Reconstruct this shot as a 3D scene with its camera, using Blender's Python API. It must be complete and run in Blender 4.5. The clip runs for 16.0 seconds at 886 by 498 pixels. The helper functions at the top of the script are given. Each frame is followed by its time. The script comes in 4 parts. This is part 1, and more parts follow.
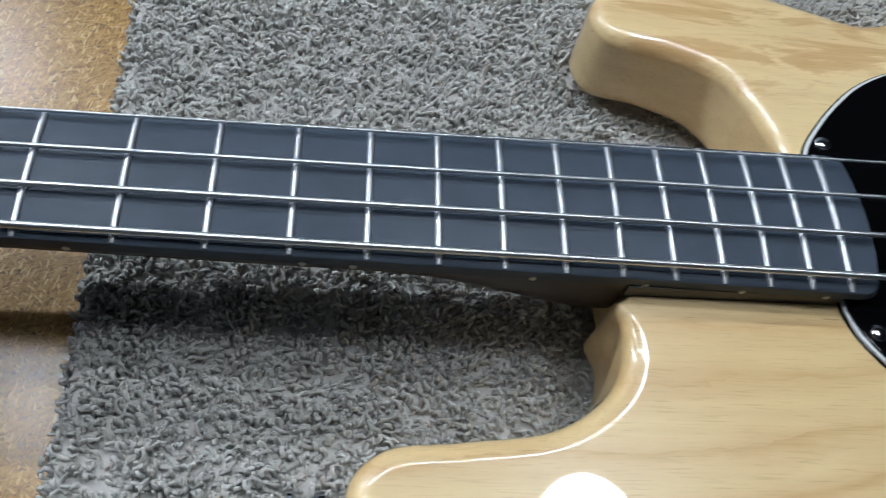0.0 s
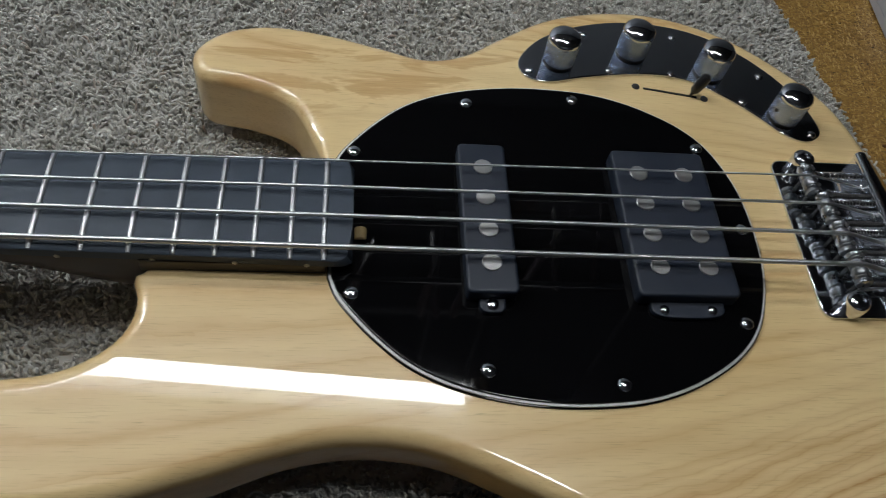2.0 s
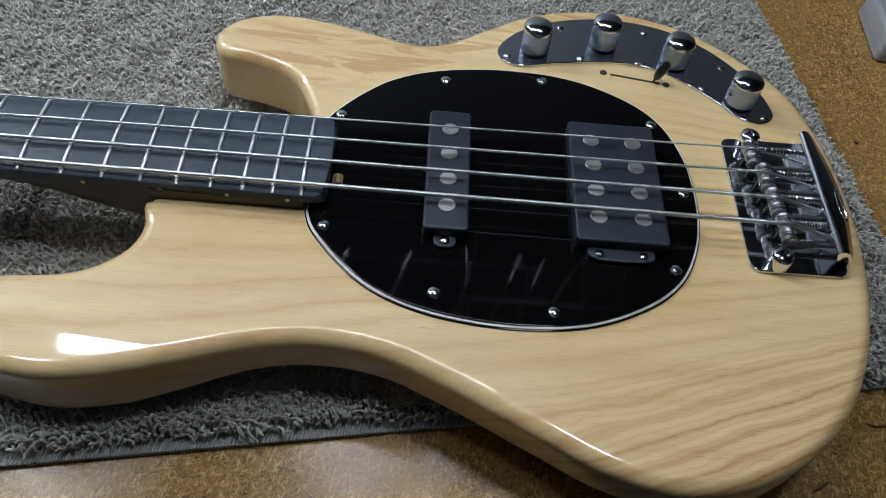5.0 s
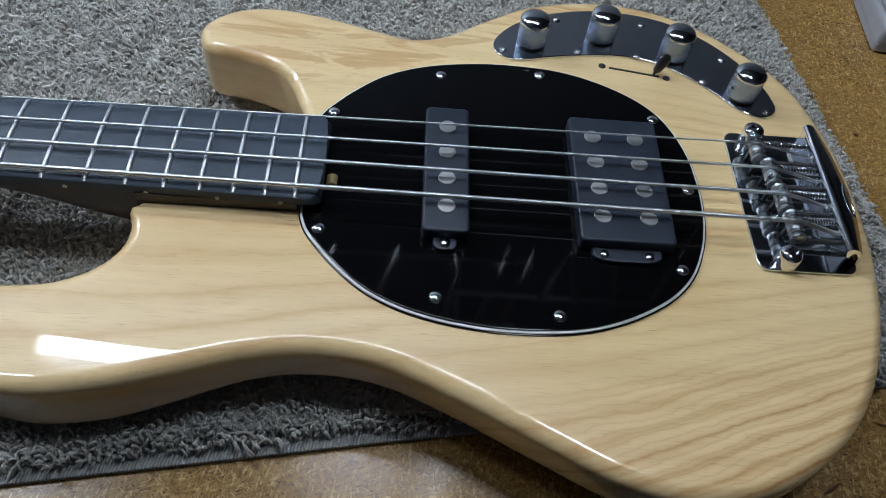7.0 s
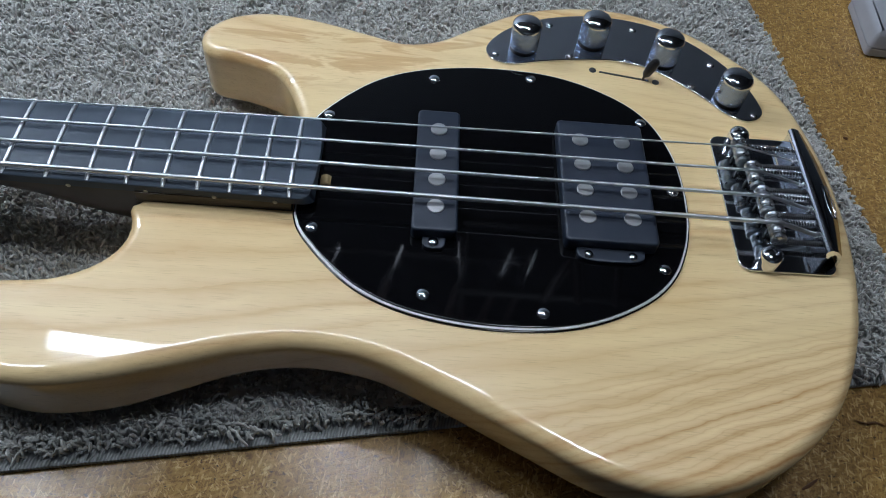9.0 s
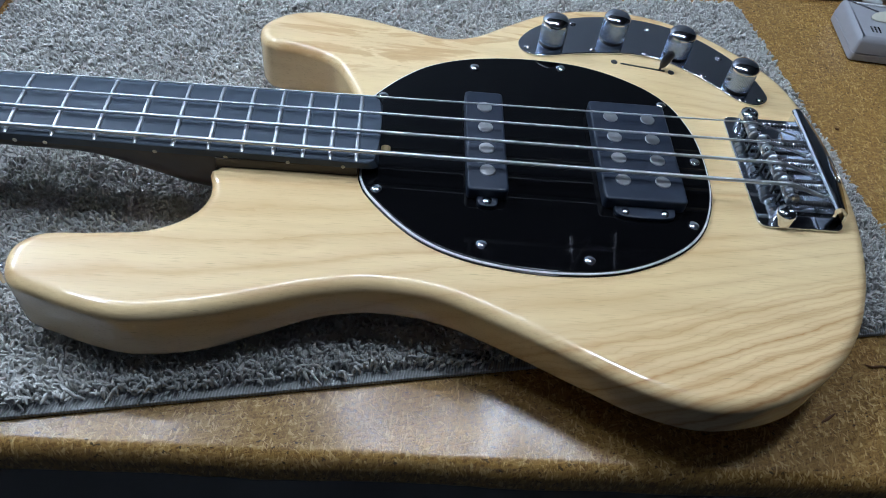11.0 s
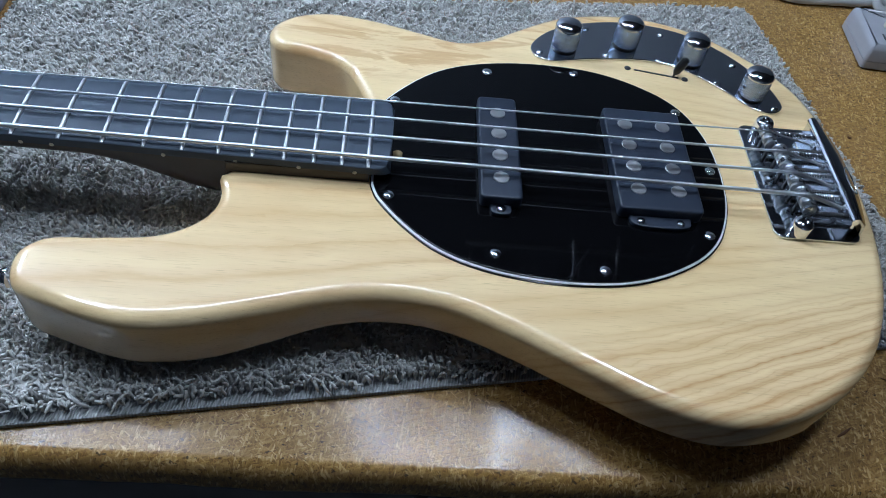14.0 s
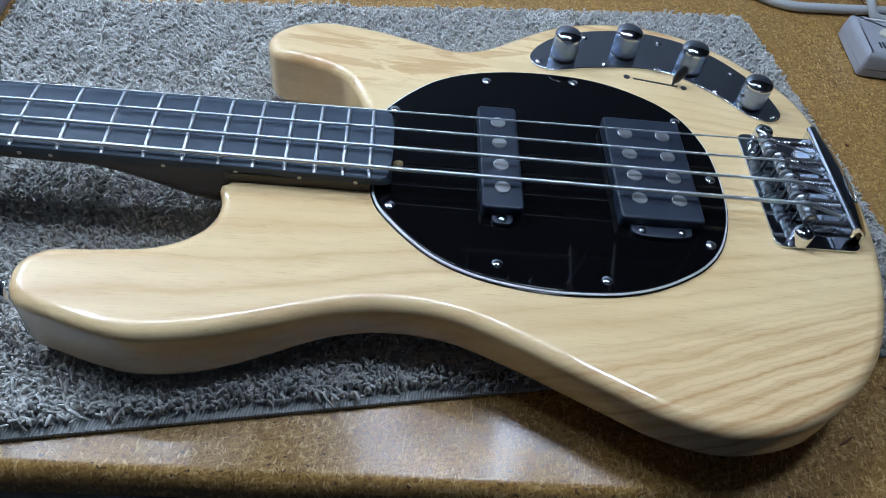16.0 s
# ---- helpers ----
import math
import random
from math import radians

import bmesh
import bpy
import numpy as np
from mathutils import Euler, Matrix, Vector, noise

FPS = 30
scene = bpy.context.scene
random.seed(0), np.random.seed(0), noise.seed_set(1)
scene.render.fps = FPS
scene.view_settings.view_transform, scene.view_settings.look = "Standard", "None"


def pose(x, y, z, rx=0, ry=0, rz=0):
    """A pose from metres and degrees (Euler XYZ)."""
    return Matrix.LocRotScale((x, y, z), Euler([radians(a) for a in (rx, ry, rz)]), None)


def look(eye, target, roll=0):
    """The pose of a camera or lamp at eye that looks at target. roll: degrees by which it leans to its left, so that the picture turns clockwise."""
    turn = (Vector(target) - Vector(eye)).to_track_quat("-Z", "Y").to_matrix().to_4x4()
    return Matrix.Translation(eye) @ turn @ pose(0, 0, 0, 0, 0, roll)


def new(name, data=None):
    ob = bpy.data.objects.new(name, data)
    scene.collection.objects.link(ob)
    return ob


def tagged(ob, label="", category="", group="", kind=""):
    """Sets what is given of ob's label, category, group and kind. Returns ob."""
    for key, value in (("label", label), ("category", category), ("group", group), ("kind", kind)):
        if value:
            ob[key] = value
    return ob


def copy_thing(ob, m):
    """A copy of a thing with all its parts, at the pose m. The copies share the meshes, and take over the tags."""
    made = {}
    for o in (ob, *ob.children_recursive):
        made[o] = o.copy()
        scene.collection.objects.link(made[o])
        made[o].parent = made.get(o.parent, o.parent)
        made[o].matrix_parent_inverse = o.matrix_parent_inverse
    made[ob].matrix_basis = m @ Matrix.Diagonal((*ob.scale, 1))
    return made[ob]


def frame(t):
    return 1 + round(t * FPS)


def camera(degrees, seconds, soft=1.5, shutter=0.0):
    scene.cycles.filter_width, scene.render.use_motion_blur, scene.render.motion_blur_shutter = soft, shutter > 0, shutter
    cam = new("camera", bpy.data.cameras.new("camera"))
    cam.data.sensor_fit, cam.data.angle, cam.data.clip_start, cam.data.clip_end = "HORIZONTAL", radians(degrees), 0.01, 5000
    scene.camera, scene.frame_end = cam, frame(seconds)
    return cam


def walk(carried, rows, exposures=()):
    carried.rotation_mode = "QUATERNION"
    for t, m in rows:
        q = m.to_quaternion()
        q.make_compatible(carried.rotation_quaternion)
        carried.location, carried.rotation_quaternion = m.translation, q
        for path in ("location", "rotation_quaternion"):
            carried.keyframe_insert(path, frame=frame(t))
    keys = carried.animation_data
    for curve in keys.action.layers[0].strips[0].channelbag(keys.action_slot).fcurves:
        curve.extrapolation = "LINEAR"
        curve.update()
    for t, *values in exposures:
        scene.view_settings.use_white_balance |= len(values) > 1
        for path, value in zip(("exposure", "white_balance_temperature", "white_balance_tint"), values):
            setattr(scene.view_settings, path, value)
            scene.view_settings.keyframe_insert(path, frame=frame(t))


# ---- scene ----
cam = camera(60.0, 16.0, soft=0.95, shutter=0.25)
PATH = [
    (0, (-0.1823, -0.1438, 0.3008), (-0.1255, 0.0668, -0.0929), 16.31),
    (0.5, (-0.1314, -0.1742, 0.3292), (-0.0641, 0.0577, -0.0506), 15.70),
    (1, (-0.0571, -0.1988, 0.3559), (0.0095, 0.0372, -0.0214), 18.06),
    (1.5, (-0.0279, -0.2023, 0.3682), (0.0364, 0.0312, -0.0111), 15.38),
    (2, (0.0098, -0.2177, 0.3721), (0.0666, 0.0257, -0.0021), 12.52),
    (2.5, (0.0600, -0.2386, 0.3749), (0.1005, 0.0120, 0.0034), 10.69),
    (3, (0.0670, -0.2574, 0.3846), (0.0949, 0.0017, 0.0176), 8.46),
    (3.5, (0.0651, -0.2811, 0.3863), (0.0848, -0.0143, 0.0245), 7.26),
    (4, (0.0623, -0.2925, 0.3895), (0.0806, -0.0219, 0.0304), 7.86),
    (4.2, (0.0662, -0.2953, 0.3921), (0.0805, -0.0260, 0.0318), 7.01),
    (6.5, (0.0557, -0.2840, 0.3831), (0.0787, -0.0191, 0.0200), 7.54),
    (7, (0.0548, -0.2806, 0.3817), (0.0809, -0.0177, 0.0174), 8.08),
    (7.5, (0.0569, -0.2797, 0.3835), (0.0813, -0.0171, 0.0188), 7.70),
    (8, (0.0555, -0.2793, 0.3830), (0.0798, -0.0167, 0.0184), 7.68),
    (8.5, (0.0552, -0.2830, 0.3853), (0.0803, -0.0182, 0.0222), 7.92),
    (9, (0.0660, -0.2884, 0.3925), (0.0856, -0.0255, 0.0278), 7.29),
    (9.5, (0.0398, -0.3343, 0.3933), (0.0685, -0.0571, 0.0400), 6.73),
    (9.7, (0.0261, -0.3559, 0.3943), (0.0616, -0.0768, 0.0431), 8.24),
    (12, (0.0161, -0.3562, 0.3888), (0.0497, -0.0686, 0.0444), 8.97),
    (12.5, (0.0103, -0.3520, 0.3872), (0.0476, -0.0654, 0.0423), 9.73),
    (13, (0.0092, -0.3492, 0.3857), (0.0465, -0.0639, 0.0397), 9.78),
    (13.5, (0.0102, -0.3475, 0.3869), (0.0451, -0.0620, 0.0408), 9.55),
    (14, (0.0113, -0.3480, 0.3885), (0.0471, -0.0627, 0.0423), 9.70),
    (14.5, (0.0134, -0.3497, 0.3847), (0.0491, -0.0624, 0.0401), 9.58),
    (15, (0.0104, -0.3460, 0.3866), (0.0490, -0.0609, 0.0406), 10.00),
    (15.5, (0.0075, -0.3447, 0.3873), (0.0459, -0.0592, 0.0416), 10.01),
    (16, (0.0068, -0.3448, 0.3893), (0.0460, -0.0575, 0.0452), 10.00),
]
EXPOSURES = [
    (0.0, -0.60, 5950, 10), (0.5, -0.73, 6230, 10), (1.0, -0.96, 6640, 10), (1.5, -1.08, 6640, 10), (2.5, -1.10, 6590, 10),
    (3.5, -0.83, 6450, 10), (4.2, -0.78, 6300, 10), (6.5, -0.69, 5860, 10), (7.0, -0.69, 5800, 10), (9.0, -0.63, 5720, 10),
    (9.7, -0.45, 5570, 10), (12.0, -0.27, 5290, 10), (16.0, -0.27, 5180, 10)]
walk(cam, [(t, look(eye, target, roll)) for t, eye, target, roll in PATH], EXPOSURES)

# ---------------------------------------------------------------- world
world = bpy.data.worlds.new("world")
scene.world = world
world.use_nodes = True
world.node_tree.nodes["Background"].inputs[0].default_value = (0.5, 0.55, 0.65, 1)
world.node_tree.nodes["Background"].inputs[1].default_value = 0.008
# the last value drives an unseen glow panel added as fill
TUBE_GLOW, DOME_GLOW, FAR_DOME_GLOW, SIDE_GLOW, FILL_GLOW = 54.0, 60.0, 48.0, 290.0, 0.2


# ---------------------------------------------------------------- materials
class Mat:
    """A node material with a Principled surface and short ways to add nodes."""

    def __init__(self, name, color=(0.5, 0.5, 0.5), rough=0.5, metal=0.0, **extra):
        self.m = bpy.data.materials.new(name)
        self.m.use_nodes = True
        self.t = self.m.node_tree
        self.b = self.t.nodes["Principled BSDF"]
        self.set(("Base Color", (*color, 1)), ("Roughness", rough), ("Metallic", metal))
        for k, v in extra.items():
            self.set((k.replace("_", " "), v))
        self.co = self.t.nodes.new("ShaderNodeTexCoord").outputs["Object"]

    def set(self, *pairs):
        for k, v in pairs:
            if hasattr(v, "is_linked"):
                self.t.links.new(v, self.b.inputs[k])
            else:
                self.b.inputs[k].default_value = v

    def node(self, kind, values=(), **attrs):
        n = self.t.nodes.new(kind)
        for k, v in attrs.items():
            setattr(n, k, v)
        for k, v in dict(values).items():
            if hasattr(v, "is_linked"):
                self.t.links.new(v, n.inputs[k])
            else:
                n.inputs[k].default_value = v
        return n

    def scaled(self, scale, rot=(0, 0, 0), loc=(0, 0, 0)):
        return self.node("ShaderNodeMapping", {"Vector": self.co, "Scale": scale, "Rotation": rot, "Location": loc}).outputs[0]

    def noise(self, vec, scale, detail=4.0, rough=0.55, dist=0.0):
        return self.node("ShaderNodeTexNoise", {"Vector": vec, "Scale": scale, "Detail": detail, "Roughness": rough, "Distortion": dist}).outputs[0]

    def voronoi(self, vec, scale, feature="F1", out="Distance", rnd=1.0):
        return self.node("ShaderNodeTexVoronoi", {"Vector": vec, "Scale": scale, "Randomness": rnd}, feature=feature).outputs[out]

    def ramp(self, fac, *stops, smooth=False):
        n = self.node("ShaderNodeValToRGB", {"Fac": fac})
        r = n.color_ramp
        r.interpolation = "EASE" if smooth else "LINEAR"
        while len(r.elements) < len(stops):
            r.elements.new(0.5)
        for e, (p, c) in zip(r.elements, stops):
            e.position, e.color = p, (*c, 1) if len(c) == 3 else c
        return n.outputs[0]

    def mix(self, fac, a, b, mode="MIX"):
        n = self.node("ShaderNodeMix", data_type="RGBA", blend_type=mode)
        for i, v in ((0, fac), (6, a), (7, b)):
            if hasattr(v, "is_linked"):
                self.t.links.new(v, n.inputs[i])
            else:
                n.inputs[i].default_value = (*v, 1) if isinstance(v, tuple) and len(v) == 3 else v
        return n.outputs[2]

    def maths(self, op, a, b=0.0):
        n = self.node("ShaderNodeMath", operation=op)
        for i, v in ((0, a), (1, b)):
            if hasattr(v, "is_linked"):
                self.t.links.new(v, n.inputs[i])
            else:
                n.inputs[i].default_value = v
        return n.outputs[0]

    def bump(self, height, strength=0.2, dist=0.001):
        self.set(("Normal", self.node("ShaderNodeBump", {"Height": height, "Strength": strength, "Distance": dist}).outputs[0]))

    def grey(self, v):
        return (v, v, v)


def ash_wood():
    """Natural ash under clear gloss: growth lines that fan over the lower bout, flamed patches on the horn."""
    w = Mat("ash_wood", rough=0.32, Coat_Weight=1.0, Coat_Roughness=0.015, Coat_IOR=1.5)
    g = w.grey
    sep = w.node("ShaderNodeSeparateXYZ", {"Vector": w.co})
    x = w.maths("ADD", sep.outputs[0], 0.1)
    y = w.maths("ADD", sep.outputs[1], w.maths("MULTIPLY", w.maths("SUBTRACT", sep.outputs[2], 0.044), 0.6))
    big = w.noise(w.scaled((4, 9, 9)), 1.0, 2, 0.5, 0.2)
    wob = w.noise(w.scaled((22, 60, 60)), 1.0, 3, 0.6)
    # across the grain, in steps of the spacing between two main lines
    level = w.maths("ADD", w.maths("MULTIPLY", x, 0.21), -0.125)
    gap = w.maths("MAXIMUM", w.maths("SUBTRACT", 0.050, w.maths("MULTIPLY", x, 0.085)), 0.014)
    across = w.maths("DIVIDE", w.maths("SUBTRACT", y, level), gap)
    ring = w.maths("ADD", w.maths("MULTIPLY", across, 2.85), w.maths("ADD", w.maths("MULTIPLY", big, 1.5), w.maths("MULTIPLY", wob, 0.7)))
    each = w.node("ShaderNodeTexWhiteNoise", {"W": w.maths("FLOOR", ring)}, noise_dimensions="1D").outputs["Value"]
    late = w.ramp(w.maths("FRACT", ring), (0.0, g(0.9)), (0.1, g(0.5)), (0.28, g(0.14)), (0.5, g(0.0)), (0.8, g(0.3)), (1.0, g(0.9)))
    late = w.maths("MULTIPLY", late, w.maths("ADD", w.maths("MULTIPLY", each, 0.6), 0.45))
    fine_ring = w.maths("ADD", w.maths("MULTIPLY", ring, 2.6), w.maths("MULTIPLY", wob, 0.8))
    fine = w.ramp(w.maths("FRACT", fine_ring), (0.0, g(0.55)), (0.08, g(0.2)), (0.5, g(0.0)), (0.85, g(0.2)), (1.0, g(0.55)))
    belly = w.node("ShaderNodeClamp", {"Value": w.maths("MULTIPLY", w.maths("SUBTRACT", -0.68, across), 3.5)}).outputs[0]
    some = w.ramp(w.noise(w.scaled((2.4, 16, 10), loc=(1.7, 0.4, 0)), 1.0, 2), (0.46, g(0.0)), (0.62, g(0.6)))
    lines = w.maths("ADD", w.maths("MULTIPLY", late, w.maths("MAXIMUM", belly, some)), w.maths("MULTIPLY", fine, w.maths("ADD", w.maths("MULTIPLY", belly, 0.55), 0.1)))
    # flamed figure on the treble horn
    spun = w.scaled((15, 62, 62), (0, 0, radians(11)), (0.3, 2.1, 0))
    flame = w.ramp(w.noise(spun, 1.0, 4, 0.62, 0.5), (0.5, g(0.0)), (0.56, g(0.75)), (0.72, g(1.0)))
    horn = w.node("ShaderNodeClamp", {"Value": w.maths("MULTIPLY", w.maths("SUBTRACT", sep.outputs[1], w.maths("ADD", w.maths("MULTIPLY", x, 0.3), 0.058)), 40.0)}).outputs[0]
    face = w.node("ShaderNodeClamp", {"Value": w.maths("MULTIPLY", w.maths("SUBTRACT", sep.outputs[2], 0.036), 200.0)}).outputs[0]
    figure = w.maths("MULTIPLY", flame, w.maths("MULTIPLY", horn, face))
    fibre = w.noise(w.scaled((26, 900, 900)), 1.0, 5, 0.7)
    pores = w.ramp(w.noise(w.scaled((60, 1500, 1500)), 1.0, 2, 0.6), (0.56, g(0)), (0.7, g(1)))
    patch = w.noise(w.scaled((5, 14, 14), loc=(3, 1, 0)), 1.0, 3)
    base = w.mix(w.ramp(patch, (0.3, g(0)), (0.7, g(1))), (0.91, 0.70, 0.38), (0.81, 0.59, 0.285))
    streak = w.ramp(w.noise(w.scaled((4.0, 75, 75), loc=(0.6, 5, 0)), 1.0, 4, 0.6, 0.2), (0.46, g(0)), (0.72, g(0.55)))
    base = w.mix(streak, base, (0.69, 0.475, 0.225))
    base = w.mix(w.node("ShaderNodeClamp", {"Value": w.maths("MULTIPLY", lines, w.maths("ADD", w.maths("MULTIPLY", fibre, 1.05), 0.4))}).outputs[0], base, (0.54, 0.265, 0.085))
    base = w.mix(w.maths("MULTIPLY", figure, w.maths("ADD", w.maths("MULTIPLY", fibre, 0.8), 0.4)), base, (0.58, 0.32, 0.12))
    base = w.mix(w.maths("MULTIPLY", pores, 0.32), base, (0.45, 0.26, 0.11))
    dash = w.ramp(w.noise(w.scaled((55, 520, 520), loc=(7, 0, 0)), 1.0, 1, 0.5), (0.76, g(0)), (0.81, g(1)))
    base = w.mix(w.maths("MULTIPLY", dash, 0.4), base, (0.26, 0.14, 0.05))
    w.set(("Base Color", base))
    w.bump(fibre, 0.02, 0.0003)
    return w.m


def chip_board():
    """Varnished chipboard: pressed flakes in browns, dirt and worn gloss."""
    w = Mat("chip_board", rough=0.4, Coat_Weight=0.65, Coat_Roughness=0.2)
    warp = w.node("ShaderNodeVectorMath", {0: w.scaled((1, 1, 1)), 1: w.node("ShaderNodeVectorMath", {0: w.node("ShaderNodeTexNoise", {"Vector": w.co, "Scale": 60.0}).outputs[1], 1: (0.004, 0.004, 0.004)}, operation="MULTIPLY").outputs[0]}, operation="ADD").outputs[0]
    fields = []
    for i, (deg, scale) in enumerate(((10, (1200, 330, 300)), (72, (1050, 290, 300)), (131, (1300, 360, 300)))):
        spun = w.node("ShaderNodeMapping", {"Vector": warp, "Rotation": (0, 0, radians(deg))}).outputs[0]
        cell = w.voronoi(w.node("ShaderNodeMapping", {"Vector": spun, "Scale": scale, "Location": (i * 3.7, i * 1.3, 0)}).outputs[0], 1.0, out="Color")
        fields.append(w.node("ShaderNodeSeparateColor", {"Color": cell}).outputs[i])
    top = w.maths("MAXIMUM", w.maths("MAXIMUM", w.maths("POWER", fields[0], 2.0), w.maths("POWER", fields[1], 2.0)), w.maths("POWER", fields[2], 2.0))
    mixed = w.maths("MULTIPLY", w.maths("ADD", w.maths("MULTIPLY", w.maths("ADD", fields[0], fields[1]), 0.5), top), 0.5)
    col = w.ramp(mixed, (0.15, (0.18, 0.086, 0.019)), (0.42, (0.315, 0.170, 0.037)), (0.7, (0.41, 0.235, 0.058)), (0.86, (0.49, 0.30, 0.09)), (0.97, (0.64, 0.46, 0.2)))
    cloud = w.noise(w.co, 9.0, 5, 0.6)
    col = w.mix(w.ramp(cloud, (0.42, w.grey(0)), (0.8, w.grey(0.5))), col, (0.2, 0.105, 0.03))
    fleck = w.ramp(w.noise(w.scaled((260, 420, 300)), 1.0, 2), (0.645, w.grey(0)), (0.69, w.grey(1)))
    col = w.mix(w.maths("MULTIPLY", fleck, 0.85), col, (0.03, 0.016, 0.008))
    strand = w.ramp(w.maths("MAXIMUM", fields[0], fields[2]), (0.93, w.grey(0)), (0.96, w.grey(0.7)))
    col = w.mix(strand, col, (0.62, 0.42, 0.17))
    w.set(("Base Color", col), ("Roughness", w.ramp(mixed, (0.2, w.grey(0.28)), (0.8, w.grey(0.42)))))
    w.bump(w.maths("ADD", mixed, w.maths("MULTIPLY", cloud, 0.5)), 0.5, 0.0006)
    w.set(("Coat Normal", w.node("ShaderNodeBump", {"Height": w.maths("ADD", mixed, w.maths("MULTIPLY", w.noise(w.co, 900.0, 2), 0.5)), "Strength": 0.42, "Distance": 0.0004}).outputs[0]))
    return w.m


def yarn():
    w = Mat("carpet_yarn", rough=0.9, Sheen_Weight=0.45)
    isle = w.node("ShaderNodeNewGeometry").outputs["Random Per Island"]
    col = w.ramp(isle, (0.0, (0.385, 0.365, 0.32)), (0.3, (0.46, 0.44, 0.40)), (0.55, (0.525, 0.515, 0.48)), (0.8, (0.485, 0.455, 0.40)), (0.96, (0.57, 0.565, 0.54)), (1.0, (0.46, 0.36, 0.305)))
    w.set(("Base Color", w.mix(w.maths("MULTIPLY", w.noise(w.co, 70.0, 3), 0.45), col, (0.48, 0.475, 0.445))))
    w.bump(w.noise(w.co, 2500.0, 2), 0.4, 0.0004)
    return w.m


def backing():
    w = Mat("carpet_backing", rough=0.95)
    a = w.node("ShaderNodeTexWave", {"Vector": w.scaled((1, 1, 1), (0, 0, radians(9))), "Scale": 190.0, "Distortion": 1.2}).outputs[1]
    w.set(("Base Color", w.mix(a, (0.24, 0.24, 0.235), (0.36, 0.36, 0.35))))
    w.bump(a, 0.5, 0.0006)
    return w.m


def plain(name, color, rough, metal=0.0, grain=0.12, size=80.0, bump=0.05, **extra):
    """A paint, plastic or metal with slight mottling and wear."""
    w = Mat(name, color, rough, metal, **extra)
    n = w.noise(w.co, size, 5, 0.6)
    dark = tuple(c * (1 - grain * 2) for c in color)
    w.set(("Base Color", w.mix(n, color, dark)))
    r = w.noise(w.co, size * 0.3, 3)
    w.set(("Roughness", w.ramp(r, (0.3, w.grey(max(rough * 0.8, 0.0))), (0.7, w.grey(min(rough * 1.2, 1.0))))))
    if bump:
        w.bump(w.noise(w.co, size * 8, 2), bump, 0.0003)
    return w.m


def wound(pitch):
    w = Mat("wound_steel", (0.68, 0.69, 0.7), 0.33, 1.0)
    sep = w.node("ShaderNodeSeparateXYZ", {"Vector": w.co})
    w.bump(w.maths("SINE", w.maths("MULTIPLY", sep.outputs[0], 6.283 / pitch)), 0.2, 0.0002)
    return w.m


def glow(name, color, strength):
    m = bpy.data.materials.new(name)
    m.use_nodes = True
    t = m.node_tree
    t.nodes.remove(t.nodes["Principled BSDF"])
    e = t.nodes.new("ShaderNodeEmission")
    e.inputs[0].default_value, e.inputs[1].default_value = (*color, 1), strength
    t.links.new(e.outputs[0], t.nodes["Material Output"].inputs[0])
    return m


ASH, BOARD, YARN, BACKING, WOUND = ash_wood(), chip_board(), yarn(), backing(), wound(0.0006)
# base lifted and blued in place of the board's soft wall reflection
EBONY_SHEEN = plain("ebony_blue_sheen", (0.06, 0.078, 0.106), 0.5, grain=0.2, size=60, bump=0.03, Specular_IOR_Level=0.25)
NECKWOOD = plain("dark_neck_wood", (0.045, 0.03, 0.018), 0.38, grain=0.25, size=30)
GUARD = plain("black_gloss_plastic", (0.0025, 0.0025, 0.003), 0.04, grain=0.05, bump=0.0, IOR=1.36)
WHITEPLY = plain("white_plastic", (0.75, 0.75, 0.74), 0.35, grain=0.03)
PICKUP = plain("pickup_plastic", (0.012, 0.0185, 0.034), 0.46, grain=0.06, size=200)
CHROME = plain("chrome", (0.78, 0.79, 0.82), 0.05, 1.0, grain=0.02, bump=0.0)
BRIDGEPLATE = plain("bridge_chrome", (0.74, 0.77, 0.82), 0.09, 1.0, grain=0.03, size=200, bump=0.02)
DARKCHROME = plain("smoked_chrome", (0.72, 0.73, 0.76), 0.06, 1.0, grain=0.03, bump=0.0)
STEEL = plain("satin_steel", (0.7, 0.71, 0.73), 0.2, 1.0, grain=0.06, size=300)
POLE = plain("pole_steel", (0.5, 0.5, 0.5), 0.42, 1.0, grain=0.06, size=300)
SADDLE = plain("saddle_steel", (0.42, 0.44, 0.47), 0.3, 1.0, grain=0.12, size=300, bump=0.1)
NICKEL = plain("fret_nickel", (0.62, 0.63, 0.65), 0.45, 1.0, grain=0.04, size=300)
# blue base colour imitates bluish reflections on the chrome knurling
BLUEKNURL = plain("blue_tinted_knurl", (0.56, 0.68, 0.9), 0.07, 1.0, grain=0.03, bump=0.0)
BLACK = plain("black_plastic", (0.012, 0.012, 0.012), 0.3, grain=0.1)
DOT = plain("dot_cream", (0.6, 0.57, 0.48), 0.5, grain=0.05)
MAPLE = plain("amber_maple", (0.40, 0.29, 0.13), 0.45, grain=0.1)
GREYPLASTIC = plain("grey_plastic", (0.36, 0.36, 0.38), 0.45, grain=0.06, size=120, bump=0.1)
# unseen walls and ceiling: dark to limit bounce, back wall pale for chrome reflections
WALLS_LOWFILL = plain("low_fill_wall", (0.07, 0.075, 0.085), 0.8, grain=0.1, size=6)
BACK_REFLECT = plain("reflected_back_wall", (0.48, 0.53, 0.6), 0.8, grain=0.1, size=6)
CEIL_LOWFILL = plain("low_fill_ceiling", (0.13, 0.135, 0.15), 0.85, grain=0.1, size=5)
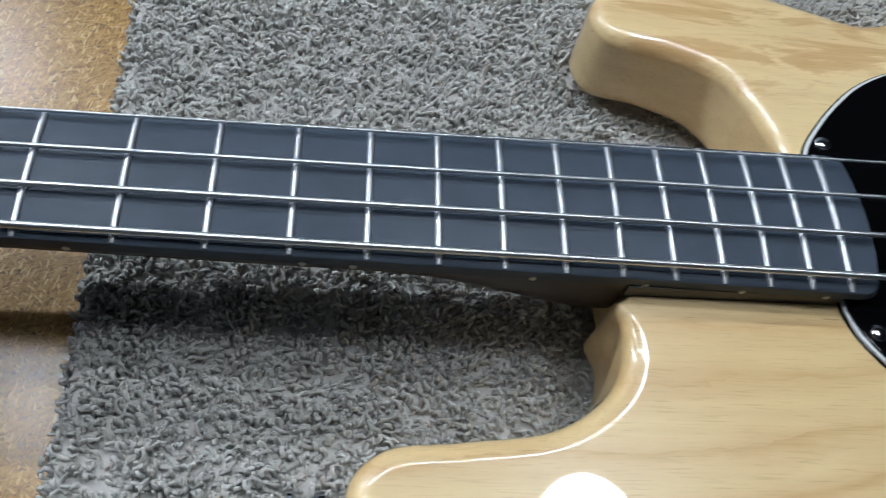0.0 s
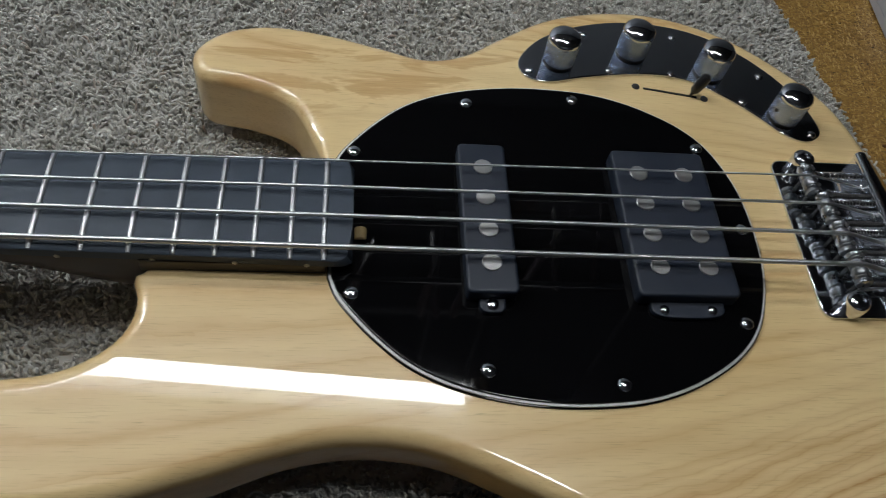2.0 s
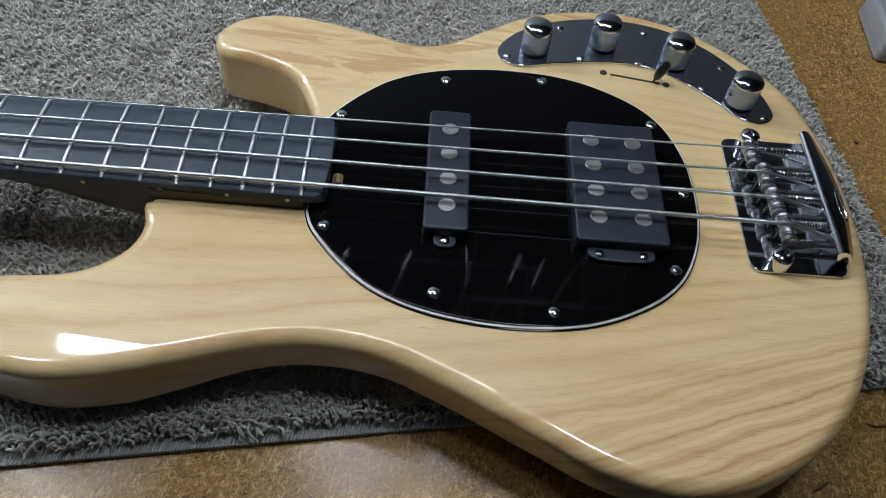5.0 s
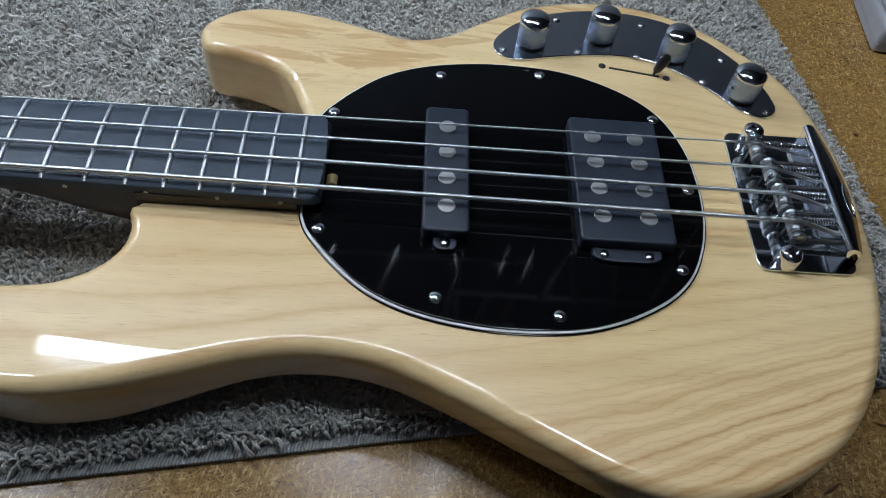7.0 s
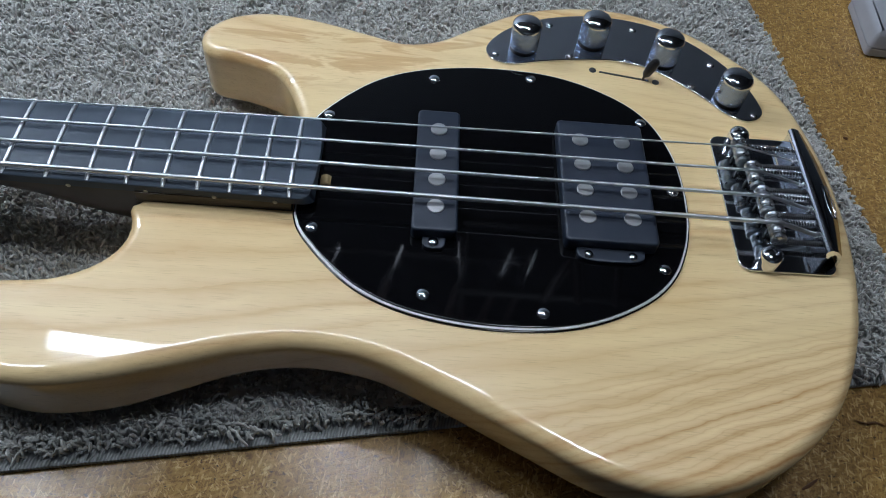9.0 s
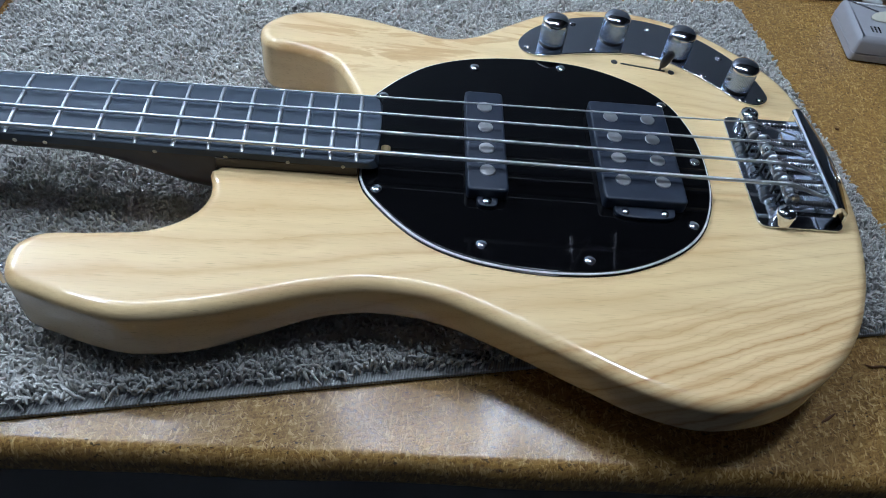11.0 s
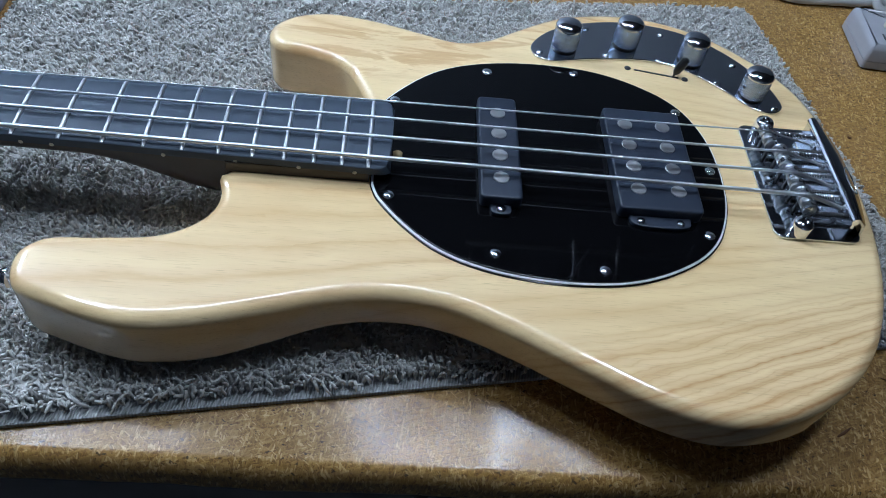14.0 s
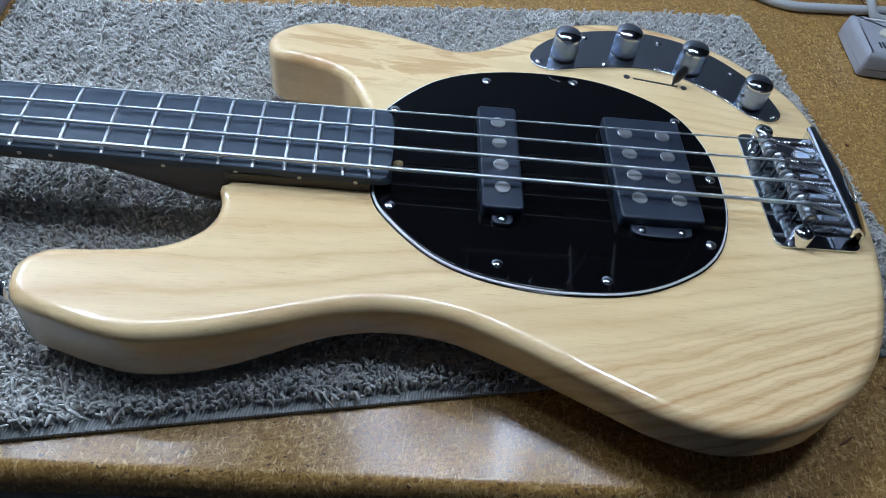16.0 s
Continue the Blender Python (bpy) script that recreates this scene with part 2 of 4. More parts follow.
FLOORMAT = plain("concrete_floor", (0.075, 0.07, 0.066), 0.8, grain=0.2, size=5, bump=0.2)
DARKSTEEL = plain("bench_steel", (0.03, 0.03, 0.032), 0.6, grain=0.2, size=20)
LAMPWHITE = plain("lamp_enamel", (0.75, 0.75, 0.73), 0.4, grain=0.04)


# ---------------------------------------------------------------- mesh tools
def part(name, bm, material, parent=None, label="", smooth=40):
    me = bpy.data.meshes.new(name)
    bmesh.ops.recalc_face_normals(bm, faces=bm.faces)
    bm.to_mesh(me)
    bm.free()
    me.materials.append(material)
    if smooth:
        me.shade_smooth()
        me.set_sharp_from_angle(angle=radians(smooth))
    ob = new(name, me)
    if parent:
        ob.parent = parent
    if label:
        ob["label"] = label
    return ob


def empty(name, x=0, y=0, z=0, parent=None):
    ob = new(name)
    ob.empty_display_size = 0.02
    ob.location = (x, y, z)
    if parent:
        ob.parent = parent
    return ob


def smooth_loop(points, n, closed=True):
    """A smooth line through the given plan points (mm), n points at even steps, in metres."""
    p = np.array(points, float) / 1000
    k = len(p)
    out = []
    for i in range(k if closed else k - 1):
        a, b, c, d = (p[(i + j) % k] if closed else p[min(max(i + j, 0), k - 1)] for j in (-1, 0, 1, 2))
        t0, t1, t2, t3 = np.cumsum([0] + [max(np.linalg.norm(v - u), 1e-6) ** 0.5 for u, v in ((a, b), (b, c), (c, d))])
        for t in np.linspace(t1, t2, 24, endpoint=False):
            a1, a2, a3 = (t1 - t) / (t1 - t0) * a + (t - t0) / (t1 - t0) * b if t1 > t0 else b, (t2 - t) / (t2 - t1) * b + (t - t1) / (t2 - t1) * c, (t3 - t) / (t3 - t2) * c + (t - t2) / (t3 - t2) * d if t3 > t2 else c
            b1, b2 = (t2 - t) / (t2 - t0) * a1 + (t - t0) / (t2 - t0) * a2, (t3 - t) / (t3 - t1) * a2 + (t - t1) / (t3 - t1) * a3
            out.append((t2 - t) / (t2 - t1) * b1 + (t - t1) / (t2 - t1) * b2)
    out = np.array(out + [out[0] if closed else p[-1]])
    s = np.r_[0, np.cumsum(np.linalg.norm(np.diff(out, axis=0), axis=1))]
    at = np.linspace(0, s[-1], n, endpoint=not closed)
    return np.stack([np.interp(at, s, out[:, 0]), np.interp(at, s, out[:, 1])], 1)


def outward(loop):
    """Unit normals to the outside of a closed plan loop."""
    d = np.roll(loop, -1, 0) - np.roll(loop, 1, 0)
    n = np.stack([d[:, 1], -d[:, 0]], 1) / np.maximum(np.linalg.norm(d, axis=1), 1e-9)[:, None]
    area = np.sum(loop[:, 0] * np.roll(loop[:, 1], -1) - np.roll(loop[:, 0], -1) * loop[:, 1])
    return n if area > 0 else -n


def stack(rings, cap=True):
    """A bmesh skin over rings of points, one above another."""
    bm = bmesh.new()
    vs = [[bm.verts.new(p) for p in ring] for ring in rings]
    n = len(vs[0])
    for a, b in zip(vs, vs[1:]):
        for i in range(n):
            bm.faces.new((a[i], a[(i + 1) % n], b[(i + 1) % n], b[i]))
    if cap:
        bm.faces.new(vs[0][::-1])
        bm.faces.new(vs[-1])
    return bm


def slab(loop, z0, z1, r=0.0005, steps=3, low=True):
    """A plate over a plan loop with rounded rims."""
    n = outward(loop)
    arc = [math.pi / 2 * i / steps for i in range(steps + 1)]
    prof = [(r * (1 - math.sin(a)), z0 + r * (1 - math.cos(a))) for a in arc] if low else [(0, z0)]
    prof += [(r * (1 - math.cos(a)), z1 - r * (1 - math.sin(a))) for a in arc] + [(r + 0.0004, z1)]
    return stack([np.column_stack([loop - n * d, np.full(len(loop), z)]) for d, z in prof])


def rounded_rect(x0, x1, y0, y1, r, n=6):
    pts = []
    for cx, cy, a0 in ((x1 - r, y1 - r, 0), (x0 + r, y1 - r, 90), (x0 + r, y0 + r, 180), (x1 - r, y0 + r, 270)):
        for i in range(n + 1):
            a = radians(a0 + 90 * i / n)
            pts.append((cx + r * math.cos(a), cy + r * math.sin(a)))
    return np.array(pts)


def disc_loop(x, y, r, n=24):
    a = np.arange(n) / n * 2 * math.pi
    return np.stack([x + r * np.cos(a), y + r * np.sin(a)], 1)


def lathe(profile, n=28):
    """A turned solid about z from (radius, z) pairs, bottom to top."""
    a = np.arange(n) / n * 2 * math.pi
    return stack([np.stack([r * np.cos(a), r * np.sin(a), np.full(n, z)], 1) for r, z in profile])


def tube(path, r, n=10):
    """A round rod along a path of points."""
    path = [Vector(p) for p in path]
    rings, side = [], None
    for i, p in enumerate(path):
        d = (path[min(i + 1, len(path) - 1)] - path[max(i - 1, 0)]).normalized()
        if side is None:
            side = d.orthogonal().normalized()
        side = (side - d * side.dot(d)).normalized()
        up = d.cross(side)
        rr = r[i] if isinstance(r, (list, tuple)) else r
        rings.append([p + (side * math.cos(2 * math.pi * k / n) + up * math.sin(2 * math.pi * k / n)) * rr for k in range(n)])
    return stack(rings)


def box(x0, x1, y0, y1, z0, z1, r=0.001, steps=2):
    return slab(rounded_rect(x0, x1, y0, y1, max(r * 1.5, 1e-4), 3), z0, z1, r, steps)


def merge(*bms):
    out = bmesh.new()
    for b in bms:
        me = bpy.data.meshes.new("tmp")
        b.to_mesh(me)
        b.free()
        out.from_mesh(me)
        bpy.data.meshes.remove(me)
    return out


# ---------------------------------------------------------------- room
def structure(name, bm, mat, label=""):
    return tagged(part(name, bm, mat), label, "", "", "structure")


CEILING_Z = 1.95
# room shell out of view; its tones steer fill and reflections
structure("floor", box(-2.6, 2.8, -2.8, 1.9, -1.0, -0.9, 0.002), FLOORMAT, "grey concrete workshop floor")
structure("ceiling", box(-2.6, 2.8, -2.8, 1.9, CEILING_Z, CEILING_Z + 0.1, 0.002), CEIL_LOWFILL, "unseen workshop ceiling kept dark to cut bounce light")
structure("wall_north", box(-2.6, 2.8, 1.9, 2.0, -0.9, CEILING_Z, 0.002), BACK_REFLECT, "unseen wall behind the workbench, pale blue-grey for reflections")
structure("wall_south", merge(box(-2.6, -0.9, -2.9, -2.8, -0.9, CEILING_Z, 0.002), box(0.9, 2.8, -2.9, -2.8, -0.9, CEILING_Z, 0.002), box(-0.9, 0.9, -2.9, -2.8, -0.9, 0.2, 0.002), box(-0.9, 0.9, -2.9, -2.8, 1.3, CEILING_Z, 0.002)), WALLS_LOWFILL, "unseen dark wall opened for the added fill window")
# unseen window and glow panel, added as fill and blue reflection for the knobs
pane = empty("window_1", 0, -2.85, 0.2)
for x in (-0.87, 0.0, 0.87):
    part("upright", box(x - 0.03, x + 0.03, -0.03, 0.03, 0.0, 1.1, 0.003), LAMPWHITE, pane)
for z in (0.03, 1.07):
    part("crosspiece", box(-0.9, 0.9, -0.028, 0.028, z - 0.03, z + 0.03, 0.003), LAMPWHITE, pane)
tagged(pane, "unseen white framed window added for bluish fill light", "", "", "structure")
tagged(part("backdrop", box(-1.6, 1.6, -3.42, -3.4, -0.4, 1.9, 0.002), glow("fill_panel_glow", (0.62, 0.78, 1.0), FILL_GLOW)), "glowing pale blue fill panel behind the added window", "", "", "structure")
structure("wall_west", box(-2.7, -2.6, -2.8, 1.9, -0.9, CEILING_Z, 0.002), WALLS_LOWFILL, "unseen wall kept dark to cut bounce light")
structure("wall_east", box(2.8, 2.9, -2.8, 1.9, -0.9, CEILING_Z, 0.002), WALLS_LOWFILL, "unseen wall kept dark to cut bounce light")


def tube_lamp(x0, x1, y, z, r, strength, label, turn=0.0):
    """A fluorescent batten: enamel housing, end caps and a glowing tube under it."""
    lamp = empty("tube_lamp", (x0 + x1) / 2, y, z)
    lamp.rotation_euler.z = radians(turn)
    h = (x1 - x0) / 2
    part("housing", box(-h, h, -0.03, 0.03, r + 0.012, r + 0.05, 0.004), LAMPWHITE, lamp)
    part("tube", tube([(-h + 0.02, 0, 0), (h - 0.02, 0, 0)], r, 12), glow("tube_light", (0.92, 0.97, 1.0), strength), lamp, "glowing white fluorescent tube")
    for s in (-1, 1):
        part("end_cap", box(s * h - 0.012, s * h + 0.012, -0.02, 0.02, -r - 0.003, r + 0.014, 0.003), LAMPWHITE, lamp)
    for s in (-1, 1):
        part("rod", tube([(s * h * 0.7, 0, r + 0.049), (s * h * 0.7, 0, CEILING_Z + 0.002 - z)], 0.004, 8), DARKSTEEL, lamp)
    return tagged(lamp, label, "lamp", "tube lamps over the bench")


tube_lamp(-0.49, 0.212, 0.243, 0.81, 0.0145, TUBE_GLOW, "short white fluorescent tube lamp hanging over the workbench", -4.8)
tube_lamp(-1.95, -0.95, 0.85, 1.22, 0.02, SIDE_GLOW, "white fluorescent tube lamp hanging from the ceiling")



def dome_lamp(x, y, z, r, strength):
    """A round enamel shade on a flex, with a glowing disc of opal glass below."""
    p = empty("dome_lamp", x, y, z)
    part("shade", lathe([(r * 0.99, 0.006), (r * 1.06, 0.0), (r * 1.07, 0.004), (r * 0.98, 0.03), (r * 0.75, 0.06), (r * 0.4, 0.082), (0.02, 0.09), (0.016, 0.12), (0.0001, 0.121)], 36), LAMPWHITE, p, "white enamel shade")
    part("diffuser", lathe([(0.0001, -0.010), (r * 0.5, -0.008), (r * 0.85, -0.002), (r, 0.005), (0.0001, 0.0055)], 36), glow("opal_light", (0.92, 0.97, 1.0), strength), p, "glowing white opal glass")
    part("flex", tube([(0, 0, 0.119), (0, 0, CEILING_Z + 0.002 - z)], 0.003, 8), BLACK, p)
    return tagged(p, "white dome lamp with a round opal glass", "lamp", "dome lamps hanging from the ceiling")


dome_lamp(0.335, 0.085, 1.4, 0.105, DOME_GLOW)
dome_lamp(-0.78, 0.17, 1.4, 0.105, FAR_DOME_GLOW)

# ---------------------------------------------------------------- workbench
bench = empty("workbench", 0, 0, 0)
tagged(bench, "varnished chipboard workbench with a worn rounded front edge", "workbench")


def bench_top(x0, x1):
    """The board, its front rim worn round and slightly wavy."""
    xs = np.linspace(x0, x1, int((x1 - x0) * 100))
    prof = [(0.62, -0.025), (0.62, 0.0)] + [(-0.177 - 0.0095 * math.sin(a), -0.014 + 0.014 * math.cos(a)) for a in np.linspace(0, math.pi / 2, 9)] + [(-0.1868, -0.018)] + [(-0.1818 - 0.005 * math.cos(a), -0.020 - 0.005 * math.sin(a)) for a in np.linspace(0, math.pi / 2, 4)]
    bm = bmesh.new()
    rows = []
    for x in xs:
        w = 0.0011 * noise.noise((x * 14, 0, 0)) + 0.0006 * noise.noise((x * 60, 3, 0))
        rows.append([bm.verts.new((x, y + (w if y < 0 else 0), z + (w * 0.8 if y < -0.1785 else 0))) for y, z in prof])
    k = len(prof)
    for a, b in zip(rows, rows[1:]):
        for i in range(k):
            bm.faces.new((a[i], a[(i + 1) % k], b[(i + 1) % k], b[i]))
    bm.faces.new(rows[0])
    bm.faces.new(rows[-1][::-1])
    return bm


part("top", bench_top(-1.3, 0.480), BOARD, bench, "brown chipboard top, glossy, flecked and worn")
side = part("side_board", bench_top(0.4835, 1.3), BOARD, bench, "second chipboard sheet butted against the first")
side.location.z = -0.0012
for x in (-1.2, 1.2):
    for y in (-0.1, 0.54):
        part("leg", box(x - 0.03, x + 0.03, y - 0.03, y + 0.03, -0.9, -0.0252, 0.003), DARKSTEEL, bench)
part("rail", box(-1.165, 1.165, -0.085, -0.065, -0.16, -0.0255, 0.003), DARKSTEEL, bench)

# ---------------------------------------------------------------- carpet
CARPET_CORNERS = np.array([(-0.280, -0.187), (0.386, -0.0765), (0.335, 0.286), (-0.294, 0.206)])  # near left, near right, far right, far left
CARPET_LONG, CARPET_DEEP = 0.675, 0.37


def on_carpet(u, v):
    """Plan points on the slightly crooked offcut, from metres along and across it."""
    a, b = (np.asarray(u) / CARPET_LONG)[:, None], (np.asarray(v) / CARPET_DEEP)[:, None]
    p, q, r, t = CARPET_CORNERS
    return p * (1 - a) * (1 - b) + q * a * (1 - b) + r * a * b + t * (1 - a) * b


# ---------------------------------------------------------------- bass guitar
BODY_TOP, BODY_LOW = 0.0595, 0.0155
BODY_PLAN = [(-4, 32), (-40, 30), (-76, 29), (-80, 0), (-79, -29), (-85, -33.4), (-82.6, -44.3), (-85.8, -59.2), (-94.9, -69.9), (-111.2, -78.5), (-139.9, -82.5), (-167.4, -86.2), (-178, -97.6), (-174, -117.6), (-151.9, -128.1), (-114.4, -137.5), (-81.1, -134.1),
             (-46.2, -124.6), (-13.7, -114.9), (16.7, -110.9), (49.7, -114.9), (84.9, -129.4), (125.8, -150.3), (160.5, -167), (194, -174.3), (227.3, -168.3), (256.8, -152.6), (283.6, -126), (302.6, -89.9), (314.5, -45.5), (318.7, 3.7), (315, 52.3), (301.7, 99), (277.9, 130.2),
             (244.8, 157.1), (206, 171.4), (166.6, 171.8), (129.6, 161), (99.2, 141.8), (74.6, 125.1), (54.1, 120.4), (29.6, 126.9), (-5.7, 136.6), (-40.3, 140.1), (-65.7, 131.3), (-78.1, 114.4), (-72.3, 97.3), (-47.2, 90.7), (-23.5, 80.2), (-10.7, 59.1)]


def body_mesh():
    loop = smooth_loop(BODY_PLAN, 420)
    n = outward(loop)
    rim = np.full(len(loop), 0.0078)
    near_neck = np.clip((np.abs(loop[:, 1]) - 0.030) / 0.02, 0, 1)
    neck_zone = (loop[:, 0] < 0.0) & (np.abs(loop[:, 1]) < 0.05)
    rim = np.where(neck_zone, 0.002 + 0.0058 * near_neck, rim)
    roll, drop = rim * 1.02, rim * 0.9
    # the hollow cut into the back along the bass side
    step = lambda v, a, b: np.clip((v - a) / (b - a), 0, 1) ** 2 * (3 - 2 * np.clip((v - a) / (b - a), 0, 1))  # noqa: E731
    cut = step(loop[:, 0], -0.09, 0.0) * (1 - step(loop[:, 0], 0.2, 0.3)) * step(-loop[:, 1], 0.07, 0.1)
    low = BODY_LOW + 0.0125 * cut
    rings = []
    for a in np.linspace(0, math.pi / 2, 8):
        rings.append(np.column_stack([loop - n * (rim * (1 - math.sin(a)))[:, None], low + rim * (1 - math.cos(a))]))
    for a in np.linspace(0, math.pi / 2, 16):
        rings.append(np.column_stack([loop - n * (roll * (1 - math.cos(a)))[:, None], BODY_TOP - drop * (1 - math.sin(a))]))
    rings.append(np.column_stack([loop - n * (roll + 0.0006)[:, None], np.full(len(loop), BODY_TOP)]))
    return stack(rings)


bass = empty("bass_guitar", 0.1, 0, BODY_LOW)
tagged(bass, "natural ash electric bass guitar lying face up on a carpet piece", "bass guitar")
SHIFT = Matrix.Translation((-0.1, 0, -BODY_LOW))


def bass_part(name, bm, mat, label="", parent=None, smooth=40):
    """A part given in the place's own coordinates."""
    if parent is None:
        bm.transform(SHIFT)
        return part(name, bm, mat, bass, label, smooth)
    off = parent.location if parent.parent is bass else Vector()
    bm.transform(Matrix.Translation(-Vector(off)) @ SHIFT)
    return part(name, bm, mat, parent, label, smooth)


body = bass_part("body", body_mesh(), ASH, "glossy natural ash body with brown grain lines")


def fret_x(n):
    return 0.8636 * (1 - 2 ** (-n / 12)) - 0.60685


def half_width(x):
    return 0.0199 + 0.0104 * (x + 0.60685) / 0.60685


RADIUS, CROWN = 0.279, 0.0733


def board_z(y):
    return CROWN - RADIUS + math.sqrt(RADIUS ** 2 - y * y)


def neck_mesh():
    """The neck's back: a round D that deepens into the heel at the body."""
    xs = np.r_[np.linspace(-0.62, -0.2, 22), np.linspace(-0.19, -0.0815, 24)]
    rings = []
    for x in xs:
        k = np.clip((x + 0.165) / 0.078, 0, 1)
        deep = 0.0155 + 0.0225 * k * k * (3 - 2 * k)
        flat = 2.0 + 1.6 * k
        hw = half_width(x)
        ring = []
        for a in np.linspace(0, math.pi, 21):
            c, s = math.cos(a), math.sin(a)
            ring.append((x, hw * math.copysign(abs(c) ** (2 / flat), c), 0.0665 - deep * abs(s) ** (2 / flat)))
        rings.append(ring)
    a = stack(rings)
    b = box(-0.0825, 0.001, -0.0299, 0.0299, BODY_TOP - 0.001, 0.0665, 0.0004)
    return merge(a, b)


neck = bass_part("neck", neck_mesh(), NECKWOOD, "dark satin neck with a carved heel")


def fretboard_mesh():
    xs = np.r_[np.linspace(-0.60685, 0.004, 60), np.linspace(0.005, 0.0132, 8)]
    bm = bmesh.new()
    rows = []
    for x in xs:
        tail = np.clip((x - 0.004) / 0.0092, 0, 1)
        row = []
        for s in np.linspace(-1, 1, 17):
            y = s * half_width(x) * (1 - 0.09 * tail ** 3)
            row.append((x - 0.0025 * tail * s * s, y, board_z(y)))
        low = [(x, row[-1][1], 0.0664), (x, row[0][1], 0.0664)]
        row[0] = (row[0][0], row[0][1] + 0.0006, row[0][2])
        row[-1] = (row[-1][0], row[-1][1] - 0.0006, row[-1][2])
        row = [(row[0][0], row[0][1] - 0.0006, row[0][2] - 0.0006)] + row + [(row[-1][0], row[-1][1] + 0.0006, row[-1][2] - 0.0006)]
        rows.append([bm.verts.new(p) for p in row + low])
    k = len(rows[0])
    for a, b in zip(rows, rows[1:]):
        for i in range(k):
            bm.faces.new((a[i], a[(i + 1) % k], b[(i + 1) % k], b[i]))
    bm.faces.new(rows[0])
    bm.faces.new(rows[-1][::-1])
    return bm


board = bass_part("fretboard", fretboard_mesh(), EBONY_SHEEN, "plain near-black fretboard, blue sheen put into its colour")


def fret_mesh(x):
    hw = half_width(x) - 0.0004
    prof = [(-0.00125, -0.0008), (-0.00125, 0.0002), (-0.0008, 0.0009), (0, 0.00115), (0.0008, 0.0009), (0.00125, 0.0002), (0.00125, -0.0008)]
    rings = []
    for s in np.linspace(-1, 1, 19):
        drop = 0.0009 * max(0, (abs(s) - 0.965) / 0.035)
        rings.append([(x + a, s * hw, board_z(s * hw) + max(b - drop, -0.0008)) for a, b in prof])
    return stack(rings)


for n in range(1, 22):
    bass_part("fret", fret_mesh(fret_x(n)), NICKEL, "", board)
for n in (3, 5, 7, 9, 12, 12, 15, 17, 19, 21):
    x = (fret_x(n) + fret_x(n - 1)) / 2
    xs = [x]
    if n == 12:
        xs = [x - 0.0085] if not any(o.name.startswith("double_dot") for o in bpy.data.objects) else [x + 0.0085]
    for xx in xs:
        d = lathe([(0.0001, -0.0008), (0.0013, -0.0008), (0.0013, 0.0), (0.0011, 0.00025), (0.0001, 0.0003)], 12)
        d.transform(Matrix.Translation((xx, -half_width(xx) - 0.0001, 0.0668)) @ Matrix.Rotation(radians(90), 4, "X"))
        bass_part("double_dot" if n == 12 else "side_dot", d, DOT, "", board)

# strings: y and radius at the fretboard's end and the saddles
STRINGS = [(-25.2, -27.8, 0.00133, 0.2655), (-8.4, -9.2, 0.00108, 0.2635), (8.4, 9.4, 0.00083, 0.2615), (25.2, 27.7, 0.00057, 0.2570)]
for y21, ysad, r, xs in STRINGS:
    y21, ysad = y21 / 1000, ysad / 1000
    def line_y(x, y21=y21, ysad=ysad, xs=xs):
        return y21 + (ysad - y21) * x / xs
    lift = board_z(y21) + 0.0011 + 0.0026
    nut_z = board_z(line_y(-0.607)) + 0.0016
    pts = [(-0.607, line_y(-0.607), nut_z), (-0.3, line_y(-0.3), nut_z + (lift - nut_z) * 0.5), (0, y21, lift), (xs - 0.002, ysad, 0.0765), (xs, ysad, 0.0765), (xs + 0.002, ysad, 0.0758), (0.2935, ysad, 0.0665)]
    bass_part("string", tube(pts, r, 10), WOUND, "round-wound steel string")

# ---- pickguard
GUARD_HALF = [(1.5, -32.6), (5, -42.3), (14.4, -55.1), (24.7, -66.3), (37.2, -77.1), (51.8, -85.3), (68.5, -91.2), (87.2, -95), (105.9, -96.9), (124.5, -96.9), (144, -95.2), (161.3, -91), (179.5, -83.2), (197.5, -71.5), (209.4, -58.2), (217.4, -41.1), (221.8, -24.1), (223.4, -6)]
GUARD_LOOP = smooth_loop(GUARD_HALF + [(x, -y) for x, y in reversed(GUARD_HALF)], 260, closed=False)


def guard_ply(inset, z0, z1):
    n = outward(GUARD_LOOP)
    n[0], n[-1] = (-1, 0), (-1, 0)
    return slab(GUARD_LOOP - n * inset, z0, z1, 0.0003, 2, low=False)


guard = bass_part("pickguard", guard_ply(0.0020, 0.0613, 0.0622), GUARD, "egg-shaped glossy black pickguard")
bass_part("white_ply", guard_ply(0.0007, 0.0604, 0.0613), WHITEPLY, "white middle layer showing at the bevelled edge", guard)
bass_part("black_ply", guard_ply(0.0, 0.0594, 0.0604), GUARD, "", guard)


def screw_mesh(r=0.0035, h=0.0016):
    """A domed cross-slot screw head."""
    prof = [(r, 0.0)] + [(r * math.cos(a), h * math.sin(a) + 0.0002) for a in np.linspace(0.15, 1.5, 7)]
    bm = lathe(prof + [(0.0001, h + 0.0002)], 20)
    return bm


def screw(parent, x, y, z, r=0.0035, h=0.0016, turn=20, mat=None):
    s = screw_mesh(r, h)
    s.transform(Matrix.Translation((x, y, z)))
    head = bass_part("screw", s, mat or CHROME, "", parent)
    return head


for x, y in ((13.0, 43), (74.5, 81), (136, 87.6), (203, 55.2), (215.2, 0.8), (203, -54.4), (136, -86.4), (74.3, -79.6), (13.0, -41.6)):
    screw(guard, x / 1000, y / 1000, 0.0621)
wheel = lathe([(0.0001, -0.0036), (0.0028, -0.0036), (0.0034, -0.003), (0.0034, 0.003), (0.0028, 0.0036), (0.0001, 0.0036)], 20)
